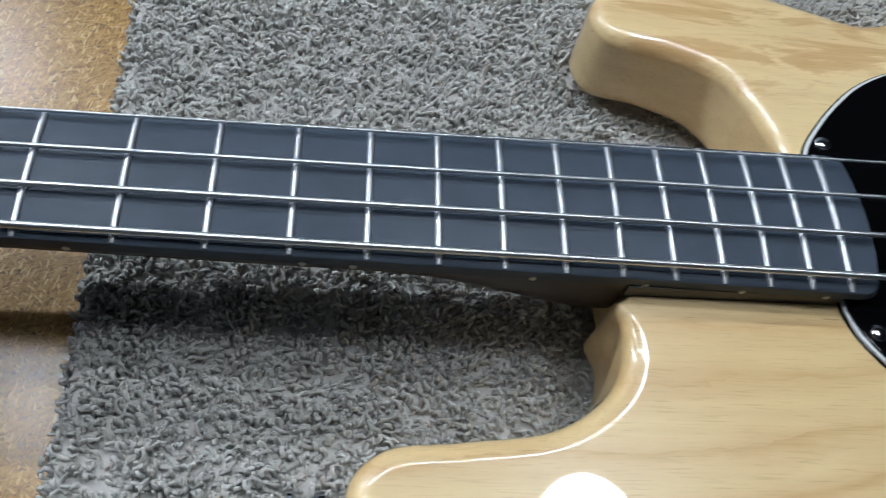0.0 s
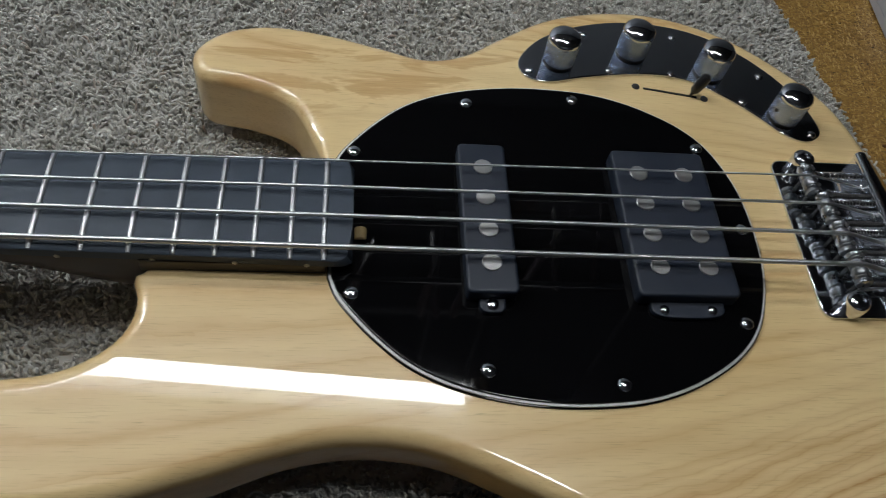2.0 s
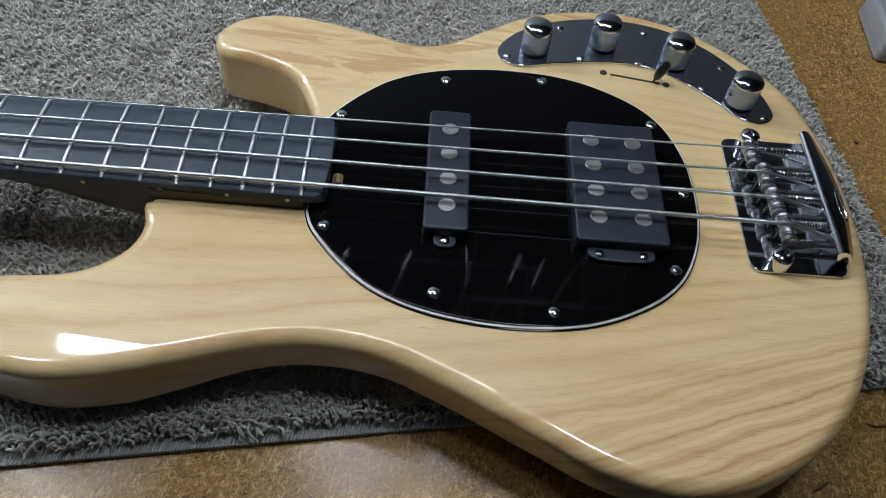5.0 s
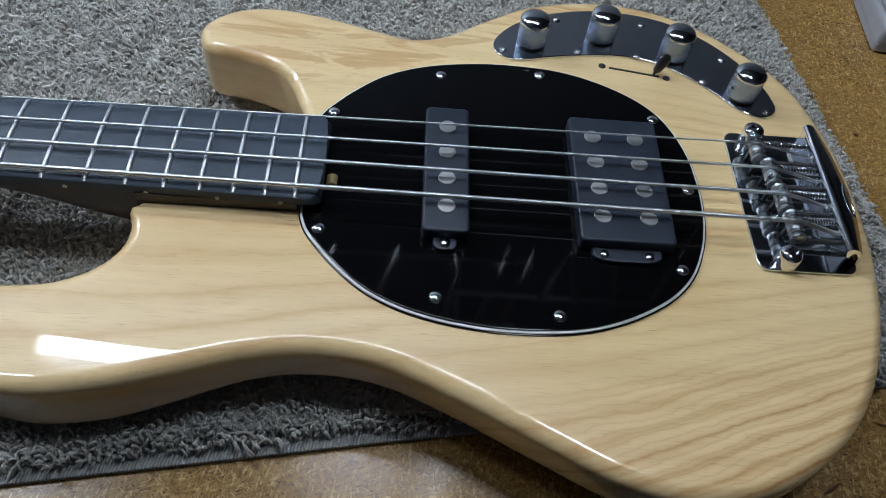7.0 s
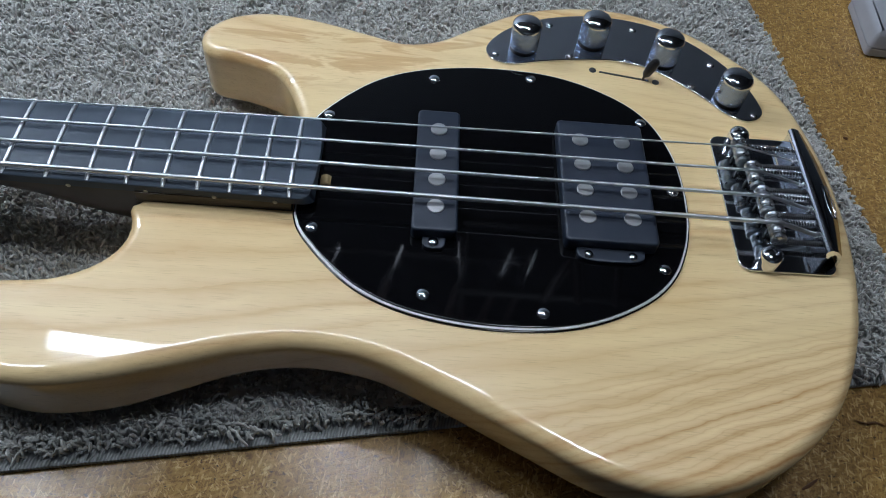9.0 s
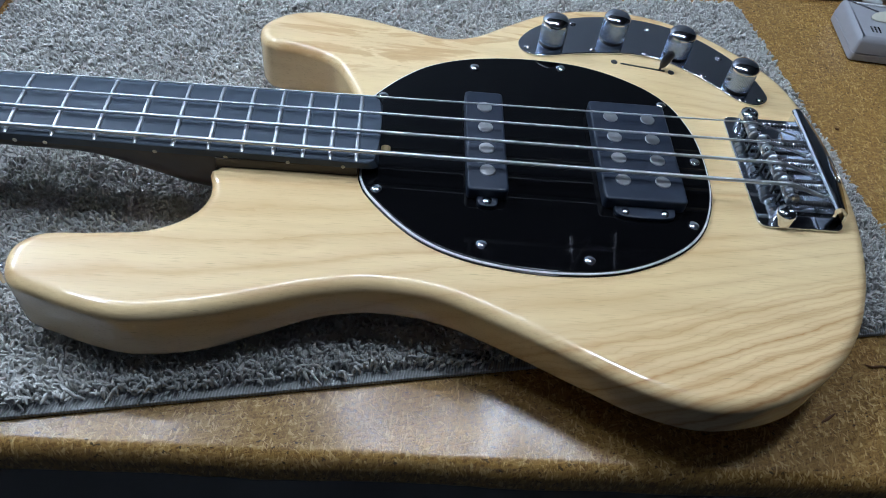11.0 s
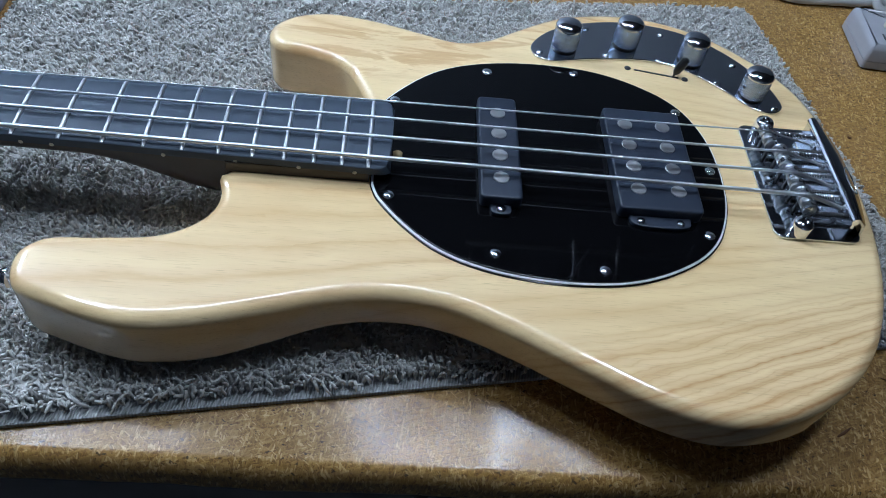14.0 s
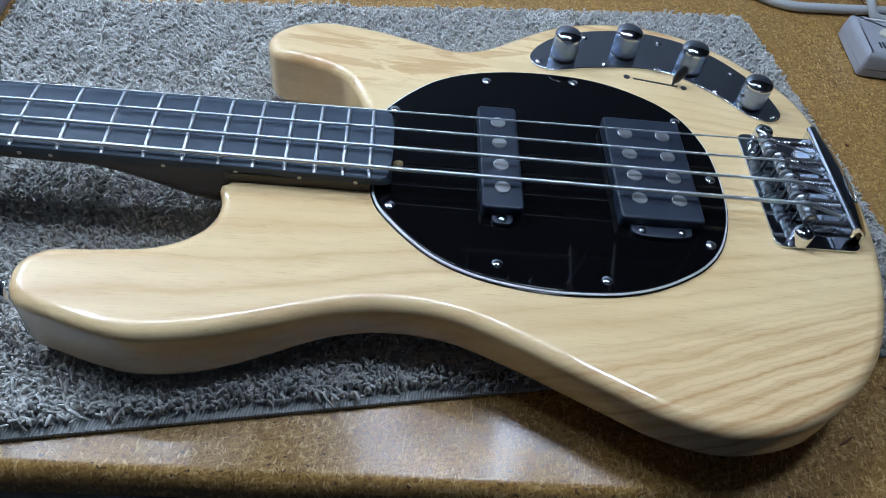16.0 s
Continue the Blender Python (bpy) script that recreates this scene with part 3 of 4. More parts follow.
wheel.transform(Matrix.Translation((0.0168, -0.0085, 0.0606)) @ Matrix.Rotation(radians(90), 4, "X"))
bass_part("truss_wheel", wheel, MAPLE, "small amber adjusting wheel at the neck's end", guard)


# ---- pickups
def pickup(name, x0, x1, poles, tabs, rise, label):
    top, y0, y1 = 0.0708, -0.0447, 0.0447
    p = bass_part(name, slab(rounded_rect(x0, x1, y0, y1, 0.003), 0.0615, top, 0.0014, 4), PICKUP, label)
    for s in (-1,):
        for a, b in tabs:
            w = (b - a) / 2
            lp = [(a, s * 0.040)] + [((a + b) / 2 + w * math.copysign(abs(math.cos(t)) ** 0.6, math.cos(t)), s * (rise + 0.0062 * math.sin(t) ** 0.7)) for t in np.linspace(math.pi, 0, 15)] + [(b, s * 0.040)]
            bass_part("ear", slab(np.array(lp), 0.0615, 0.0648, 0.0008, 2), PICKUP, "", p)
    for px in poles:
        for py in (-0.0285, -0.0094, 0.0098, 0.0289):
            bm = lathe([(0.0048, -0.001), (0.0048, 0.0003), (0.0045, 0.0006), (0.0043, 0.0006), (0.0001, 0.0006)], 24)
            bm.transform(Matrix.Translation((px, py, top)))
            bass_part("pole_piece", bm, POLE, "", p)
    return p


single = pickup("single_pickup", 0.0660, 0.0908, (0.0785,), ((0.0722, 0.0848),), 0.0457, "narrow matt black single-coil pickup")
hum = pickup("double_pickup", 0.1485, 0.1995, (0.1615, 0.1862), ((0.1552, 0.1925),), 0.0470, "wide matt black humbucking pickup")
screw(single, 0.0783, -0.0480, 0.0647, 0.003, 0.0016)
for x in (0.1615, 0.1855):
    screw(hum, x, -0.0492, 0.0647, 0.0026, 0.0016)

# ---- control plate
def knurled_barrel(n=216, rows=66):
    """A cylinder cut all round with crossed grooves."""
    a = np.arange(n) / n * 2 * math.pi
    rings = [np.stack([0.0001 * np.cos(a), 0.0001 * np.sin(a), np.full(n, 0.0012)], 1), np.stack([0.0090 * np.cos(a), 0.0090 * np.sin(a), np.full(n, 0.0012)], 1)]
    for z in np.linspace(0.0018, 0.0158, rows):
        u, v = ((a * 18 + s * z * 1750) / math.pi % 1.0 for s in (1, -1))
        r = 0.0089 + 0.0016 * np.minimum(np.minimum(u, 1 - u), np.minimum(v, 1 - v))
        rings.append(np.stack([r * np.cos(a), r * np.sin(a), np.full(n, z)], 1))
    rings.append(np.stack([0.0088 * np.cos(a), 0.0088 * np.sin(a), np.full(n, 0.0163)], 1))
    return stack(rings)


PLATE_PLAN = [(107.7, 116.7), (110.9, 106.9), (121.2, 102.9), (147.7, 108.4), (174.9, 112.7), (197.7, 113.3), (215.3, 108.7), (233.7, 96.7), (249, 83.2), (262, 69.9), (274.7, 65.8), (284.2, 72.4), (283.1, 86.9), (273.8, 108.5), (255.1, 131.7), (230.3, 149.5), (201.3, 157.7), (169.9, 157.2), (138, 147.5), (117.8, 133.3)]
plate = bass_part("control_plate", slab(smooth_loop(PLATE_PLAN, 160), 0.0594, 0.0612, 0.0005, 3), DARKCHROME, "crescent chrome control plate")
for x, y in ((113.7, 111.3), (151.2, 145.3), (162.8, 114.5), (201.6, 114.2), (209.2, 146.9), (241.6, 94.3), (258.6, 116.8), (278.1, 70.9)):
    screw(plate, x / 1000, y / 1000, 0.0611, 0.0026, 0.0013)
for x, y in ((132.5, 120.5), (179.3, 131), (226, 118), (264.3, 84.3)):
    k = empty("knob", x / 1000 - 0.1, y / 1000, 0.0612 - BODY_LOW, bass)
    k["label"] = "chrome barrel knob with knurled sides and a domed top"
    part("barrel", knurled_barrel(), BLUEKNURL, k, "diamond-knurled chrome side, blue reflections put into its colour", 60)
    part("cap", lathe([(0.0088, 0.0160), (0.0097, 0.0164), (0.0098, 0.0172), (0.0095, 0.0182), (0.0083, 0.0196), (0.006, 0.0206), (0.003, 0.0211), (0.0001, 0.0212)], 40), CHROME, k)
    part("collar", lathe([(0.0001, 0.0), (0.0091, 0.0), (0.0091, 0.0014), (0.0001, 0.0014)], 24), BLACK, k)
    hole = lathe([(0.0001, -0.0004), (0.0011, -0.0004), (0.0011, 0.0003), (0.0001, 0.0003)], 10)
    hole.transform(Matrix.Rotation(radians(x * 1.7 - 250), 4, "Z") @ Matrix.Translation((0.0096, 0, 0.0085)) @ Matrix.Rotation(radians(90), 4, "Y"))
    part("grub_screw", hole, BLACK, k)

# ---- blade switch in its slot
slot = box(-0.0163, 0.0163, -0.0008, 0.0008, 0.0592, 0.0598, 0.0002)
slot.transform(Matrix.Translation((0.1985, 0.1005, 0)) @ Matrix.Rotation(radians(-9), 4, "Z"))
switch = bass_part("switch_slot", slot, BLACK, "dark slot of the blade switch")
lever = tube([(0.2105, 0.0985, 0.0592), (0.2110, 0.0987, 0.0620), (0.2118, 0.0990, 0.0640), (0.2140, 0.1000, 0.0690), (0.2162, 0.1010, 0.0735), (0.2166, 0.1012, 0.0748)], [0.0007, 0.0010, 0.0027, 0.0034, 0.0029, 0.0014], 14)
bass_part("lever", lever, BLACK, "black switch tip", switch)
for x, y in ((178.0, 104.2), (219.0, 97.0)):
    screw(switch, x / 1000, y / 1000, 0.0594, 0.0024, 0.0008, mat=DARKSTEEL)

# ---- bridge
bridge = empty("bridge", 0.2725 - 0.1, 0, BODY_TOP - BODY_LOW, bass)
bridge["label"] = "chrome bass bridge with four barrel saddles and springs"
BR = Matrix.Translation((-0.2725, 0, -BODY_TOP))


def bridge_part(name, bm, mat, label=""):
    bm.transform(BR)
    return part(name, bm, mat, bridge, label)


bridge_part("base_plate", slab(rounded_rect(0.2455, 0.3000, -0.0500, 0.0500, 0.006), BODY_TOP, BODY_TOP + 0.0022, 0.0006, 3), BRIDGEPLATE)


def tail_cover():
    """The folded tail: a round lip over the string ends, sloping back to a bowed rim."""
    rings = []
    for s in np.linspace(-1, 1, 25):
        y = s * 0.0455 + 0.0015
        bow = 0.0065 * (1 - s * s)
        lip = [(0.2922 - 0.0028 * math.sin(a), 0.0726 + 0.0028 * math.cos(a)) for a in np.linspace(2.6, 0, 7)]
        rest = [(0.2950 + bow * 0.25, 0.0744), (0.2985 + bow * 0.8, 0.0712), (0.3000 + bow * 1.3, 0.0660), (0.3000 + bow * 1.4, 0.0612), (0.2990 + bow * 1.3, 0.0612), (0.2975 + bow * 0.7, 0.0690), (0.2945, 0.0722), (0.2925, 0.0700), (0.2925, 0.0612), (0.2905, 0.0612), (0.2905, 0.0705)]
        rings.append([(x, y, z) for x, z in lip + rest])
    return stack(rings)


bridge_part("tail_cover", tail_cover(), CHROME, "folded chrome tail with a stamped oval mark")
ring = [(0.3028 + 0.0016 * math.cos(a), -0.006 + 0.012 * math.sin(a), 0.0706 - 0.0032 * math.cos(a)) for a in np.linspace(0, 2 * math.pi, 40)]
bridge_part("oval_mark", tube(ring, 0.0004, 6), STEEL, "stamped oval mark")
for (y21, ysad, r, xs) in STRINGS:
    y = ysad / 1000
    bm = lathe([(0.0001, -0.0090), (0.0037, -0.0090), (0.0042, -0.0086)] + [(0.0042 - 0.0007 * (i % 2), -0.0072 + 0.0009 * i) for i in range(5)] + [(0.0042, -0.0027), (0.0042, -0.0010), (0.0036, -0.0003), (0.0036, 0.0003), (0.0042, 0.0010), (0.0042, 0.0027)] + [(0.0042 - 0.0007 * (i % 2), 0.0036 + 0.0009 * i) for i in range(5)] + [(0.0042, 0.0086), (0.0037, 0.0090), (0.0001, 0.0090)], 28)
    bm.transform(Matrix.Translation((xs, y, 0.0716)) @ Matrix.Rotation(radians(90), 4, "X"))
    bridge_part("saddle", bm, SADDLE)
    coil = [(x, y + 0.0058 + 0.0019 * math.cos(a), 0.0698 + 0.0019 * math.sin(a)) for x, a in zip(np.linspace(xs + 0.0045, 0.290, 150), np.linspace(0, 2 * math.pi * 13, 150))]
    bridge_part("spring", tube(coil, 0.00042, 5), STEEL)
    bridge_part("long_screw", tube([(xs, y + 0.0058, 0.0698), (0.2915, y + 0.0058, 0.0698)], 0.0009, 8), DARKSTEEL)
    thread = [(x, 0.0013 + 0.0003 * (i % 2)) for i, x in enumerate(np.linspace(xs + 0.004, 0.2915, 44))]
    bridge_part("threaded_rod", tube([(x, y - 0.0055, 0.0668) for x, q in thread], [q for x, q in thread], 8), DARKSTEEL)
    for dy in (-0.0055, 0.0055):
        bridge_part("height_screw", tube([(xs + 0.0012, y + dy, 0.0615), (xs + 0.0012, y + dy, 0.0762)], 0.0013, 8), DARKSTEEL)
    bridge_part("ball_end", tube([(0.2915, y - 0.002, 0.0665), (0.2915, y + 0.002, 0.0665)], 0.0024, 12), STEEL)
for y in (-0.0445, 0.0455):
    bm = lathe([(0.0001, 0.0), (0.0062, 0.0), (0.0062, 0.0072), (0.0056, 0.0088), (0.0042, 0.0098), (0.0026, 0.0100), (0.0024, 0.0086), (0.0001, 0.0086)], 28)
    bm.transform(Matrix.Translation((0.2610, y, BODY_TOP + 0.002)))
    bridge_part("mounting_bolt", bm, CHROME, "domed hex-socket bolt")

# ---- strap button
bm = lathe([(0.0001, 0.0), (0.006, 0.0), (0.006, 0.002), (0.0038, 0.005), (0.0038, 0.008), (0.0068, 0.0105), (0.0068, 0.012), (0.005, 0.0132), (0.0001, 0.0135)], 24)
bm.transform(Matrix.Translation((-0.1845, -0.102, 0.040)) @ Matrix.Rotation(radians(-90), 4, "Y"))
bass_part("strap_button", bm, CHROME)

# ---------------------------------------------------------------- carpet, made after the body that presses on it
mat_piece = empty("carpet_piece", 0.03, 0.05, 0)
tagged(mat_piece, "grey-beige shag carpet offcut lying on the workbench", "carpet")
uv = rounded_rect(0, CARPET_LONG, 0, CARPET_DEEP, 0.003, 2)
back = slab(on_carpet(uv[:, 0], uv[:, 1]), 0.0004, 0.0038, 0.0006, 2)
back.transform(Matrix.Translation((-0.03, -0.05, 0)))
uv = rounded_rect(0.003, CARPET_LONG - 0.003, 0.012, CARPET_DEEP - 0.003, 0.003, 2)
felt = slab(on_carpet(uv[:, 0], uv[:, 1]), 0.0036, 0.0080, 0.002, 2)
felt.transform(Matrix.Translation((-0.03, -0.05, 0)))
part("felt", felt, YARN, mat_piece, "matted yarn at the foot of the pile")
part("backing", back, BACKING, mat_piece, "grey woven backing bare along the near edge")


def inside(loop, pts):
    """Which plan points lie inside a loop."""
    hit = np.zeros(len(pts), bool)
    x, y = pts[:, 0], pts[:, 1]
    for (ax, ay), (bx, by) in zip(loop, np.roll(loop, -1, 0)):
        with np.errstate(divide="ignore", invalid="ignore"):
            hit ^= ((ay > y) != (by > y)) & (x < (bx - ax) * (y - ay) / (by - ay + 1e-12) + ax)
    return hit


def pile():
    """Curly tufts of yarn, leaning every way, pressed down under the body."""
    rng = np.random.default_rng(5)
    step = 0.0022
    u, v = (g.ravel() for g in np.meshgrid(np.arange(0.001, CARPET_LONG, step), np.arange(0.007, CARPET_DEEP, step)))
    u, v = u + rng.uniform(-0.6, 0.6, len(u)) * step, v + rng.uniform(-0.6, 0.6, len(v)) * step
    root = on_carpet(u, v)
    edge = np.minimum.reduce([u, CARPET_LONG - u, CARPET_DEEP - v])
    plan = smooth_loop(BODY_PLAN, 140)
    nrm = outward(plan)
    deep = inside(plan - nrm * 0.03, root)
    root, edge, v = root[~deep], edge[~deep], v[~deep]
    under = inside(plan + nrm * 0.001, root)
    k = len(root)
    fringe = np.clip(0.6 + edge / 0.03, 0, 1)
    field = np.array([noise.noise_vector((x * 30, y * 30, 0.0)) for x, y in root])
    lean = rng.uniform(0, 2 * np.pi, k)
    way = np.stack([np.cos(lean), np.sin(lean)], 1) * rng.uniform(0.3, 1.0, k)[:, None] + field[:, :2] * 1.0
    way[:, 1] -= 0.8 * np.clip(1 - v / 0.014, 0, 1)
    tall = rng.uniform(0.0058, 0.0102, k) * fringe * np.where(under, 0.72, 1.0) * (1 + 0.4 * np.array([noise.noise((x * 70, y * 70, 4.0)) for x, y in root]))
    reach = rng.uniform(0.002, 0.0052, k) * (1 + 0.4 * np.clip(1 - v / 0.03, 0, 1))
    curl = rng.uniform(0.0008, 0.0021, k)
    turn = rng.uniform(3.5, 6.5, k) * rng.choice([-1, 1], k)
    start = rng.uniform(0, 2 * np.pi, k)
    bend = rng.uniform(1.5, 2.9, k)
    ts = np.array([0.0, 0.25, 0.46, 0.66, 0.84, 1.0])
    rad = np.array([0.0008, 0.00086, 0.0009, 0.0009, 0.00088, 0.0007])
    side = np.stack([-way[:, 1], way[:, 0]], 1) / (np.linalg.norm(way, axis=1, keepdims=True) + 0.2)
    cen = np.zeros((k, 6, 3))
    for j, t in enumerate(ts):
        wind = curl * min(1.0, 2.5 * t)
        cen[:, j, :2] = root + way * (reach * t ** 1.3)[:, None] + side * (wind * np.sin(turn * t + start))[:, None] + way * (wind * 0.7 * np.cos(turn * t + start))[:, None]
        cen[:, j, 2] = 0.003 + tall * np.sin(t * bend) + wind * 0.35 * np.cos(turn * t * 1.3)
    m = 4
    ang = np.arange(m) / m * 2 * np.pi
    axis = np.gradient(cen, axis=1)
    axis /= np.linalg.norm(axis, axis=2, keepdims=True) + 1e-9
    s1 = np.cross(axis, [0.3, 0.5, 0.1])
    s1 /= np.linalg.norm(s1, axis=2, keepdims=True) + 1e-9
    s2 = np.cross(axis, s1)
    thick = rng.uniform(0.75, 1.2, k)[:, None, None, None]
    ring = cen[:, :, None] + (s1[:, :, None] * np.cos(ang)[:, None] + s2[:, :, None] * np.sin(ang)[:, None]) * rad[None, :, None, None] * thick
    tip = cen[:, -1] + axis[:, -1] * 0.0007
    tuft = np.concatenate([ring.reshape(k, -1, 3), tip[:, None]], 1)
    tuft[..., 2] = np.maximum(tuft[..., 2], 0.0008)
    verts = tuft.reshape(-1, 3) - (0.03, 0.05, 0)
    each = 6 * m + 1
    quad = []
    for j in range(5):
        for i in range(m):
            quad.append((j * m + i, j * m + (i + 1) % m, (j + 1) * m + (i + 1) % m, (j + 1) * m + i))
    tris = [(5 * m + i, 5 * m + (i + 1) % m, 6 * m) for i in range(m)]
    base = (np.arange(k) * each)[:, None, None]
    faces = (np.array(quad)[None] + base).reshape(-1, 4).tolist() + (np.array(tris)[None] + base).reshape(-1, 3).tolist()
    me = bpy.data.meshes.new("shag_pile")
    me.from_pydata(verts.tolist(), [], faces)
    me.materials.append(YARN)
    me.shade_smooth()
    ob = new("shag_pile", me)
    ob.parent = mat_piece
    return tagged(ob, "curly grey-beige yarn pile", "", "", "stuff")


pile()


# ---------------------------------------------------------------- things at the back of the bench
def device():
    """A small plastic instrument with sloped rims and a display window."""
    d = empty("tuner_box", 0.477, 0.251, 0)
    loop = rounded_rect(-0.049, 0.06, -0.038, 0.028, 0.004, 4)
    n = outward(loop)
    prof = [(0.001, 0.0), (0.0, 0.001), (0.0, 0.0075), (0.0006, 0.0079), (0.0006, 0.0083), (0.0, 0.0087), (0.001, 0.018), (0.0022, 0.0215), (0.005, 0.0235), (0.0056, 0.0236)]
    part("case", stack([np.column_stack([loop - n * q, np.full(len(loop), z)]) for q, z in prof]), GREYPLASTIC, d, "pale lavender-grey plastic case")
    part("window", slab(rounded_rect(-0.036, 0.05, -0.012, 0.017, 0.003), 0.0234, 0.0242, 0.0003), BLACK, d, "dark display window")
    part("rim", slab(rounded_rect(-0.037, 0.05, 0.0180, 0.0200, 0.0009), 0.0234, 0.0246, 0.0003), WHITEPLY, d)
    part("dial", slab(smooth_loop([(-30, -6), (-24, 4), (-5, 11), (20, 11), (40, 4), (42, -6), (10, -9)], 48), 0.0240, 0.0250, 0.0004), CREAM, d, "cream scale plate")
    for i in range(3):
        part("vent", box(-0.0345 + i * 0.0034, -0.0330 + i * 0.0034, -0.026, -0.017, 0.0234, 0.0240, 0.0002), BLACK, d)
    for x, y in ((-0.04, -0.03), (0.05, -0.03), (-0.04, 0.02), (0.05, 0.02)):
        part("foot", lathe([(0.003, -0.0012), (0.003, 0.0004)], 10), BLACK, d)
        d.children[-1].location = (x, y, 0)
    d.location.z = 0.0012
    d.rotation_euler.z = radians(-4)
    return tagged(d, "pale grey plastic meter with a dark display window", "meter")


CREAM = plain("cream_card", (0.62, 0.6, 0.48), 0.6, grain=0.06)
CABLEWHITE = plain("white_cable", (0.55, 0.56, 0.56), 0.5, grain=0.08)
LILAC = plain("lilac_plastic", (0.42, 0.42, 0.5), 0.35, grain=0.08)
PAPER = plain("blue_grey_card", (0.26, 0.3, 0.32), 0.7, grain=0.15, size=25)
device()


def cable(points, r, mat, label):
    pts = smooth_path(points)
    e = part("cable", tube(pts, r, 10), mat)
    return tagged(e, label, "cable")


def smooth_path(points, n=12):
    """A rounded line through points in space."""
    p = [Vector(q) for q in points]
    out = []
    for i in range(len(p) - 1):
        a, b, c, d = p[max(i - 1, 0)], p[i], p[i + 1], p[min(i + 2, len(p) - 1)]
        for t in np.linspace(0, 1, n, endpoint=False):
            out.append(0.5 * ((2 * b) + (c - a) * t + (2 * a - 5 * b + 4 * c - d) * t * t + (3 * b - a - 3 * c + d) * t ** 3))
    return out + [p[-1]]


cable([(0.34, 0.345, 0.005), (0.385, 0.318, 0.005), (0.43, 0.318, 0.005), (0.50, 0.325, 0.005), (0.60, 0.335, 0.005), (0.8, 0.35, 0.005)], 0.0048, CABLEWHITE, "white power cable lying along the back of the bench")
cable([(0.49, 0.56, 0.004), (0.485, 0.48, 0.004), (0.476, 0.39, 0.004), (0.473, 0.342, 0.0145), (0.473, 0.322, 0.0145), (0.477, 0.312, 0.006), (0.49, 0.3095, 0.004)], 0.004, CABLEWHITE, "white cable crossing over another")
cable([(0.37, 0.39, 0.0045), (0.40, 0.355, 0.0045), (0.43, 0.348, 0.0045), (0.455, 0.36, 0.0045), (0.45, 0.39, 0.0045), (0.41, 0.40, 0.0045)], 0.0045, BLACK, "black cable in a loop")
tagged(part("card_folder", box(0.20, 0.365, 0.345, 0.55, 0.0, 0.012, 0.002), PAPER), "blue-grey card folder lying at the back of the bench", "folder")
lid_box = empty("storage_box", -0.387, 0.248, 0)
part("tray", box(-0.085, 0.085, -0.07, 0.07, 0.0, 0.012, 0.003), LILAC, lid_box)
part("clasp_line", box(-0.083, 0.083, -0.068, 0.068, 0.0115, 0.0150, 0.001), BLACK, lid_box)
part("lid", box(-0.087, 0.087, -0.072, 0.072, 0.0145, 0.040, 0.004), LILAC, lid_box)
tagged(lid_box, "low lilac-grey plastic storage box with a lid", "box")




def splinter(points, r, label):
    """A sliver of wood lying on the board, thin at both ends."""
    pts = smooth_path([(x, y, 0.0011) for x, y in points], 5)
    k = len(pts) - 1
    ob = part("wood_splinter", tube(pts, [r * (0.35 + 0.65 * math.sin(math.pi * i / k)) for i in range(k + 1)], 6), SPLINTER)
    return tagged(ob, label, "splinter", "splinters on the bench")


SPLINTER = plain("splinter_wood", (0.16, 0.07, 0.025), 0.7, grain=0.2, size=400)
splinter([(0.283, -0.148), (0.287, -0.146), (0.293, -0.142)], 0.0010, "small brown wood splinter lying on the chipboard")
splinter([(0.3245, -0.1065), (0.330, -0.108), (0.336, -0.107), (0.341, -0.109)], 0.0007, "thin dark curled shaving lying on the chipboard")
splinter([(0.3815, 0.1205), (0.383, 0.1195), (0.3845, 0.119)], 0.0011, "short dark chip of wood lying on the chipboard")


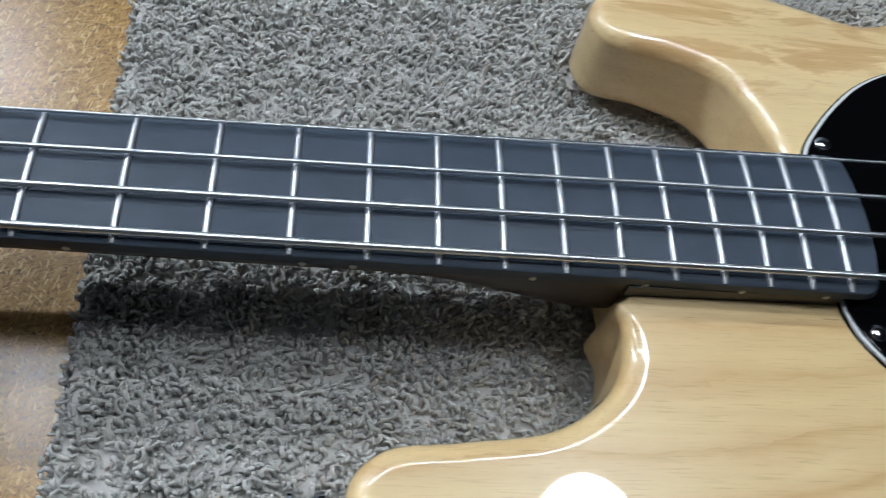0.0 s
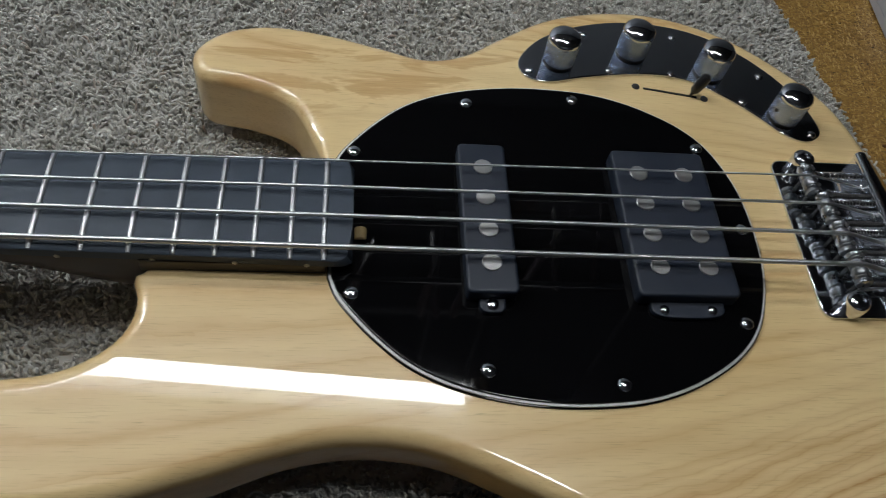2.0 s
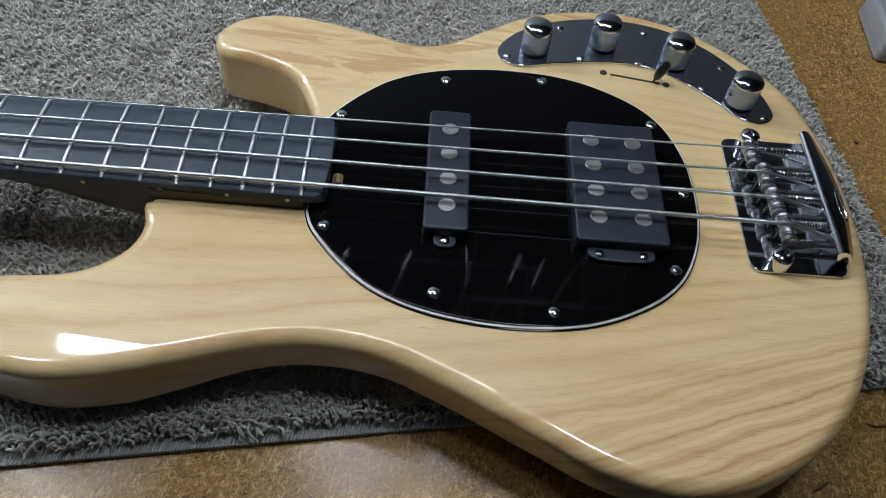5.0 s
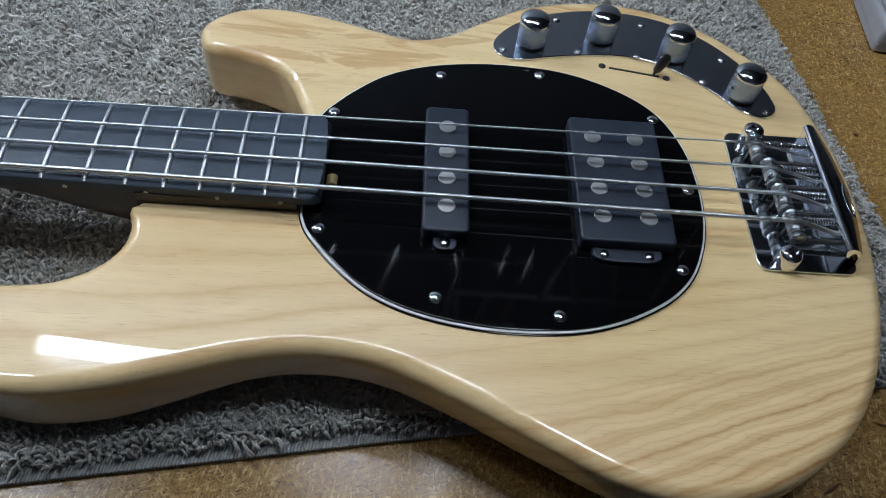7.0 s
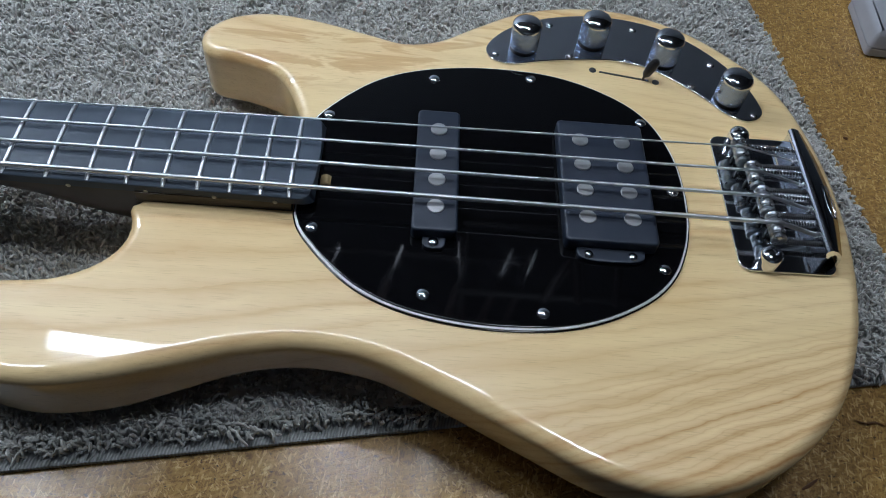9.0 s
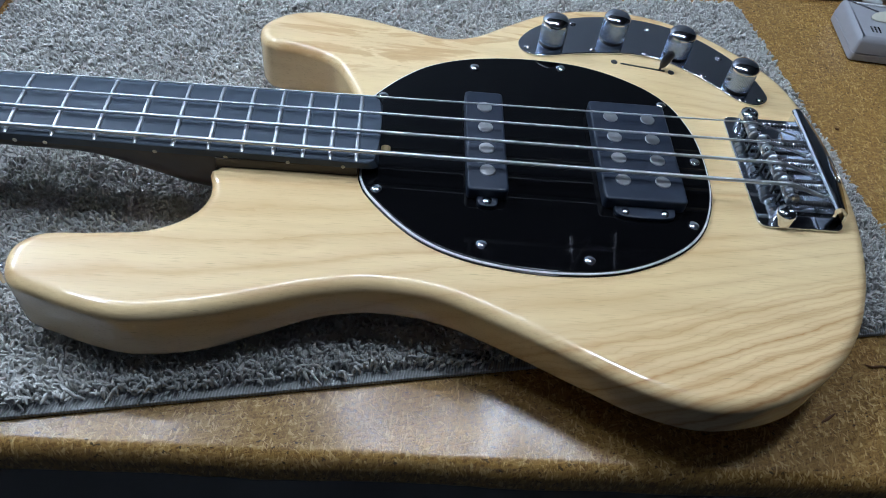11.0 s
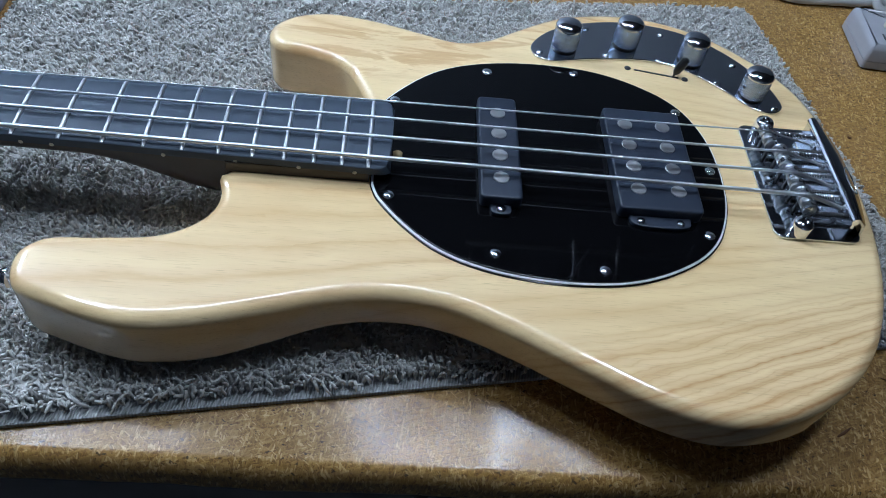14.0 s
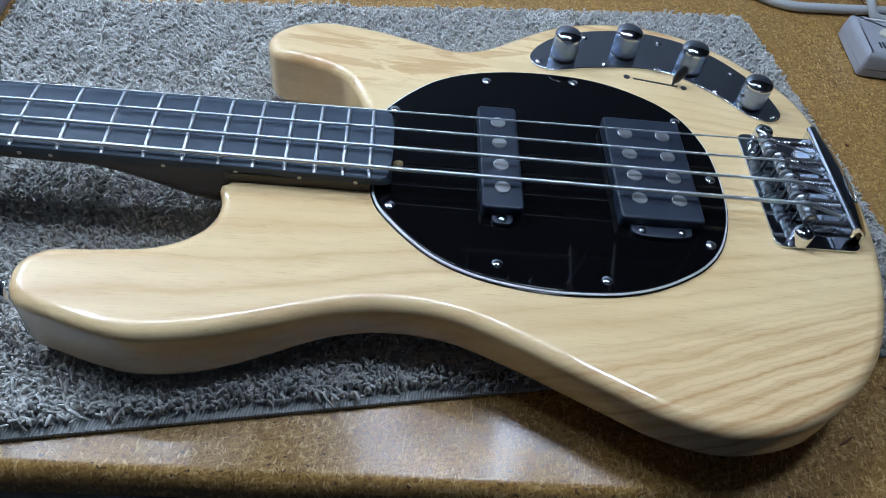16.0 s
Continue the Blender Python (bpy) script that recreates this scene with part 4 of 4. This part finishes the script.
# ---------------------------------------------------------------- tools over the bench, mirrored in the pickguard
RED = plain("dark_handle", (0.05, 0.03, 0.03), 0.35, grain=0.1)
SHAFT = plain("tool_steel", (0.85, 0.85, 0.87), 0.22, 1.0, grain=0.03, bump=0.0)


def tool_rail(x0, x1, z):
    """Two bars on hangers: tools hook over the front one and lean on the lower one."""
    r = empty("tool_rail", (x0 + x1) / 2, 0.41, z)
    h = (x1 - x0) / 2
    part("bar", box(-h, h, 0.006, 0.016, -0.008, 0.008, 0.001), DARKSTEEL, r)
    part("lower_bar", box(-h, h, 0.059, 0.067, -0.128, -0.118, 0.001), DARKSTEEL, r)
    for x in (-h + 0.01, h - 0.01):
        part("hanger", tube([(x, 0.011, 0.007), (x, 0.011, CEILING_Z + 0.002 - z)], 0.003, 8), DARKSTEEL, r)
        part("bracket", tube([(x, 0.012, 0.0), (x, 0.063, -0.119)], 0.002, 8), DARKSTEEL, r)
    return tagged(r, "dark steel rail with hanging hand tools above the bench", "tool rail")


tool_rail(-0.42, 0.27, 0.93)
tool_rail(0.15, 0.53, 0.83)


def screwdriver():
    """A slim hand screwdriver, hooked by its handle, point down."""
    d = empty("screwdriver", 0, 0.41, 0.93)
    part("handle", lathe([(0.003, -0.10), (0.005, -0.094), (0.007, -0.08), (0.0078, -0.05), (0.0072, -0.02), (0.008, -0.008), (0.006, 0.0), (0.0001, 0.001)], 14), RED, d)
    part("shaft", lathe([(0.0010, -0.172), (0.0017, -0.166), (0.0019, -0.098)], 12), SHAFT, d)
    part("hook", tube([(0, 0, -0.001), (0, 0.004, 0.008), (0, 0.0105, 0.0095), (0, 0.0145, 0.004)], 0.0015, 8), DARKSTEEL, d)
    return tagged(d, "slim steel screwdriver with a dark handle hanging from a rail", "screwdriver", "tools on the rails")


first = screwdriver()
first.location.x = -0.37
first.rotation_euler.x = radians(20)
rng_tools = random.Random(4)
for x, z in ((-0.105, 0.93), (0.006, 0.93), (0.14, 0.93), (0.17, 0.93), (0.20, 0.93), (0.245, 0.93), (0.30, 0.83), (0.36, 0.83), (0.425, 0.83), (0.49, 0.83)):
    copy_thing(first, pose(x, 0.41, z, 20 + rng_tools.uniform(-5, 5), rng_tools.uniform(-24, 16), 0))
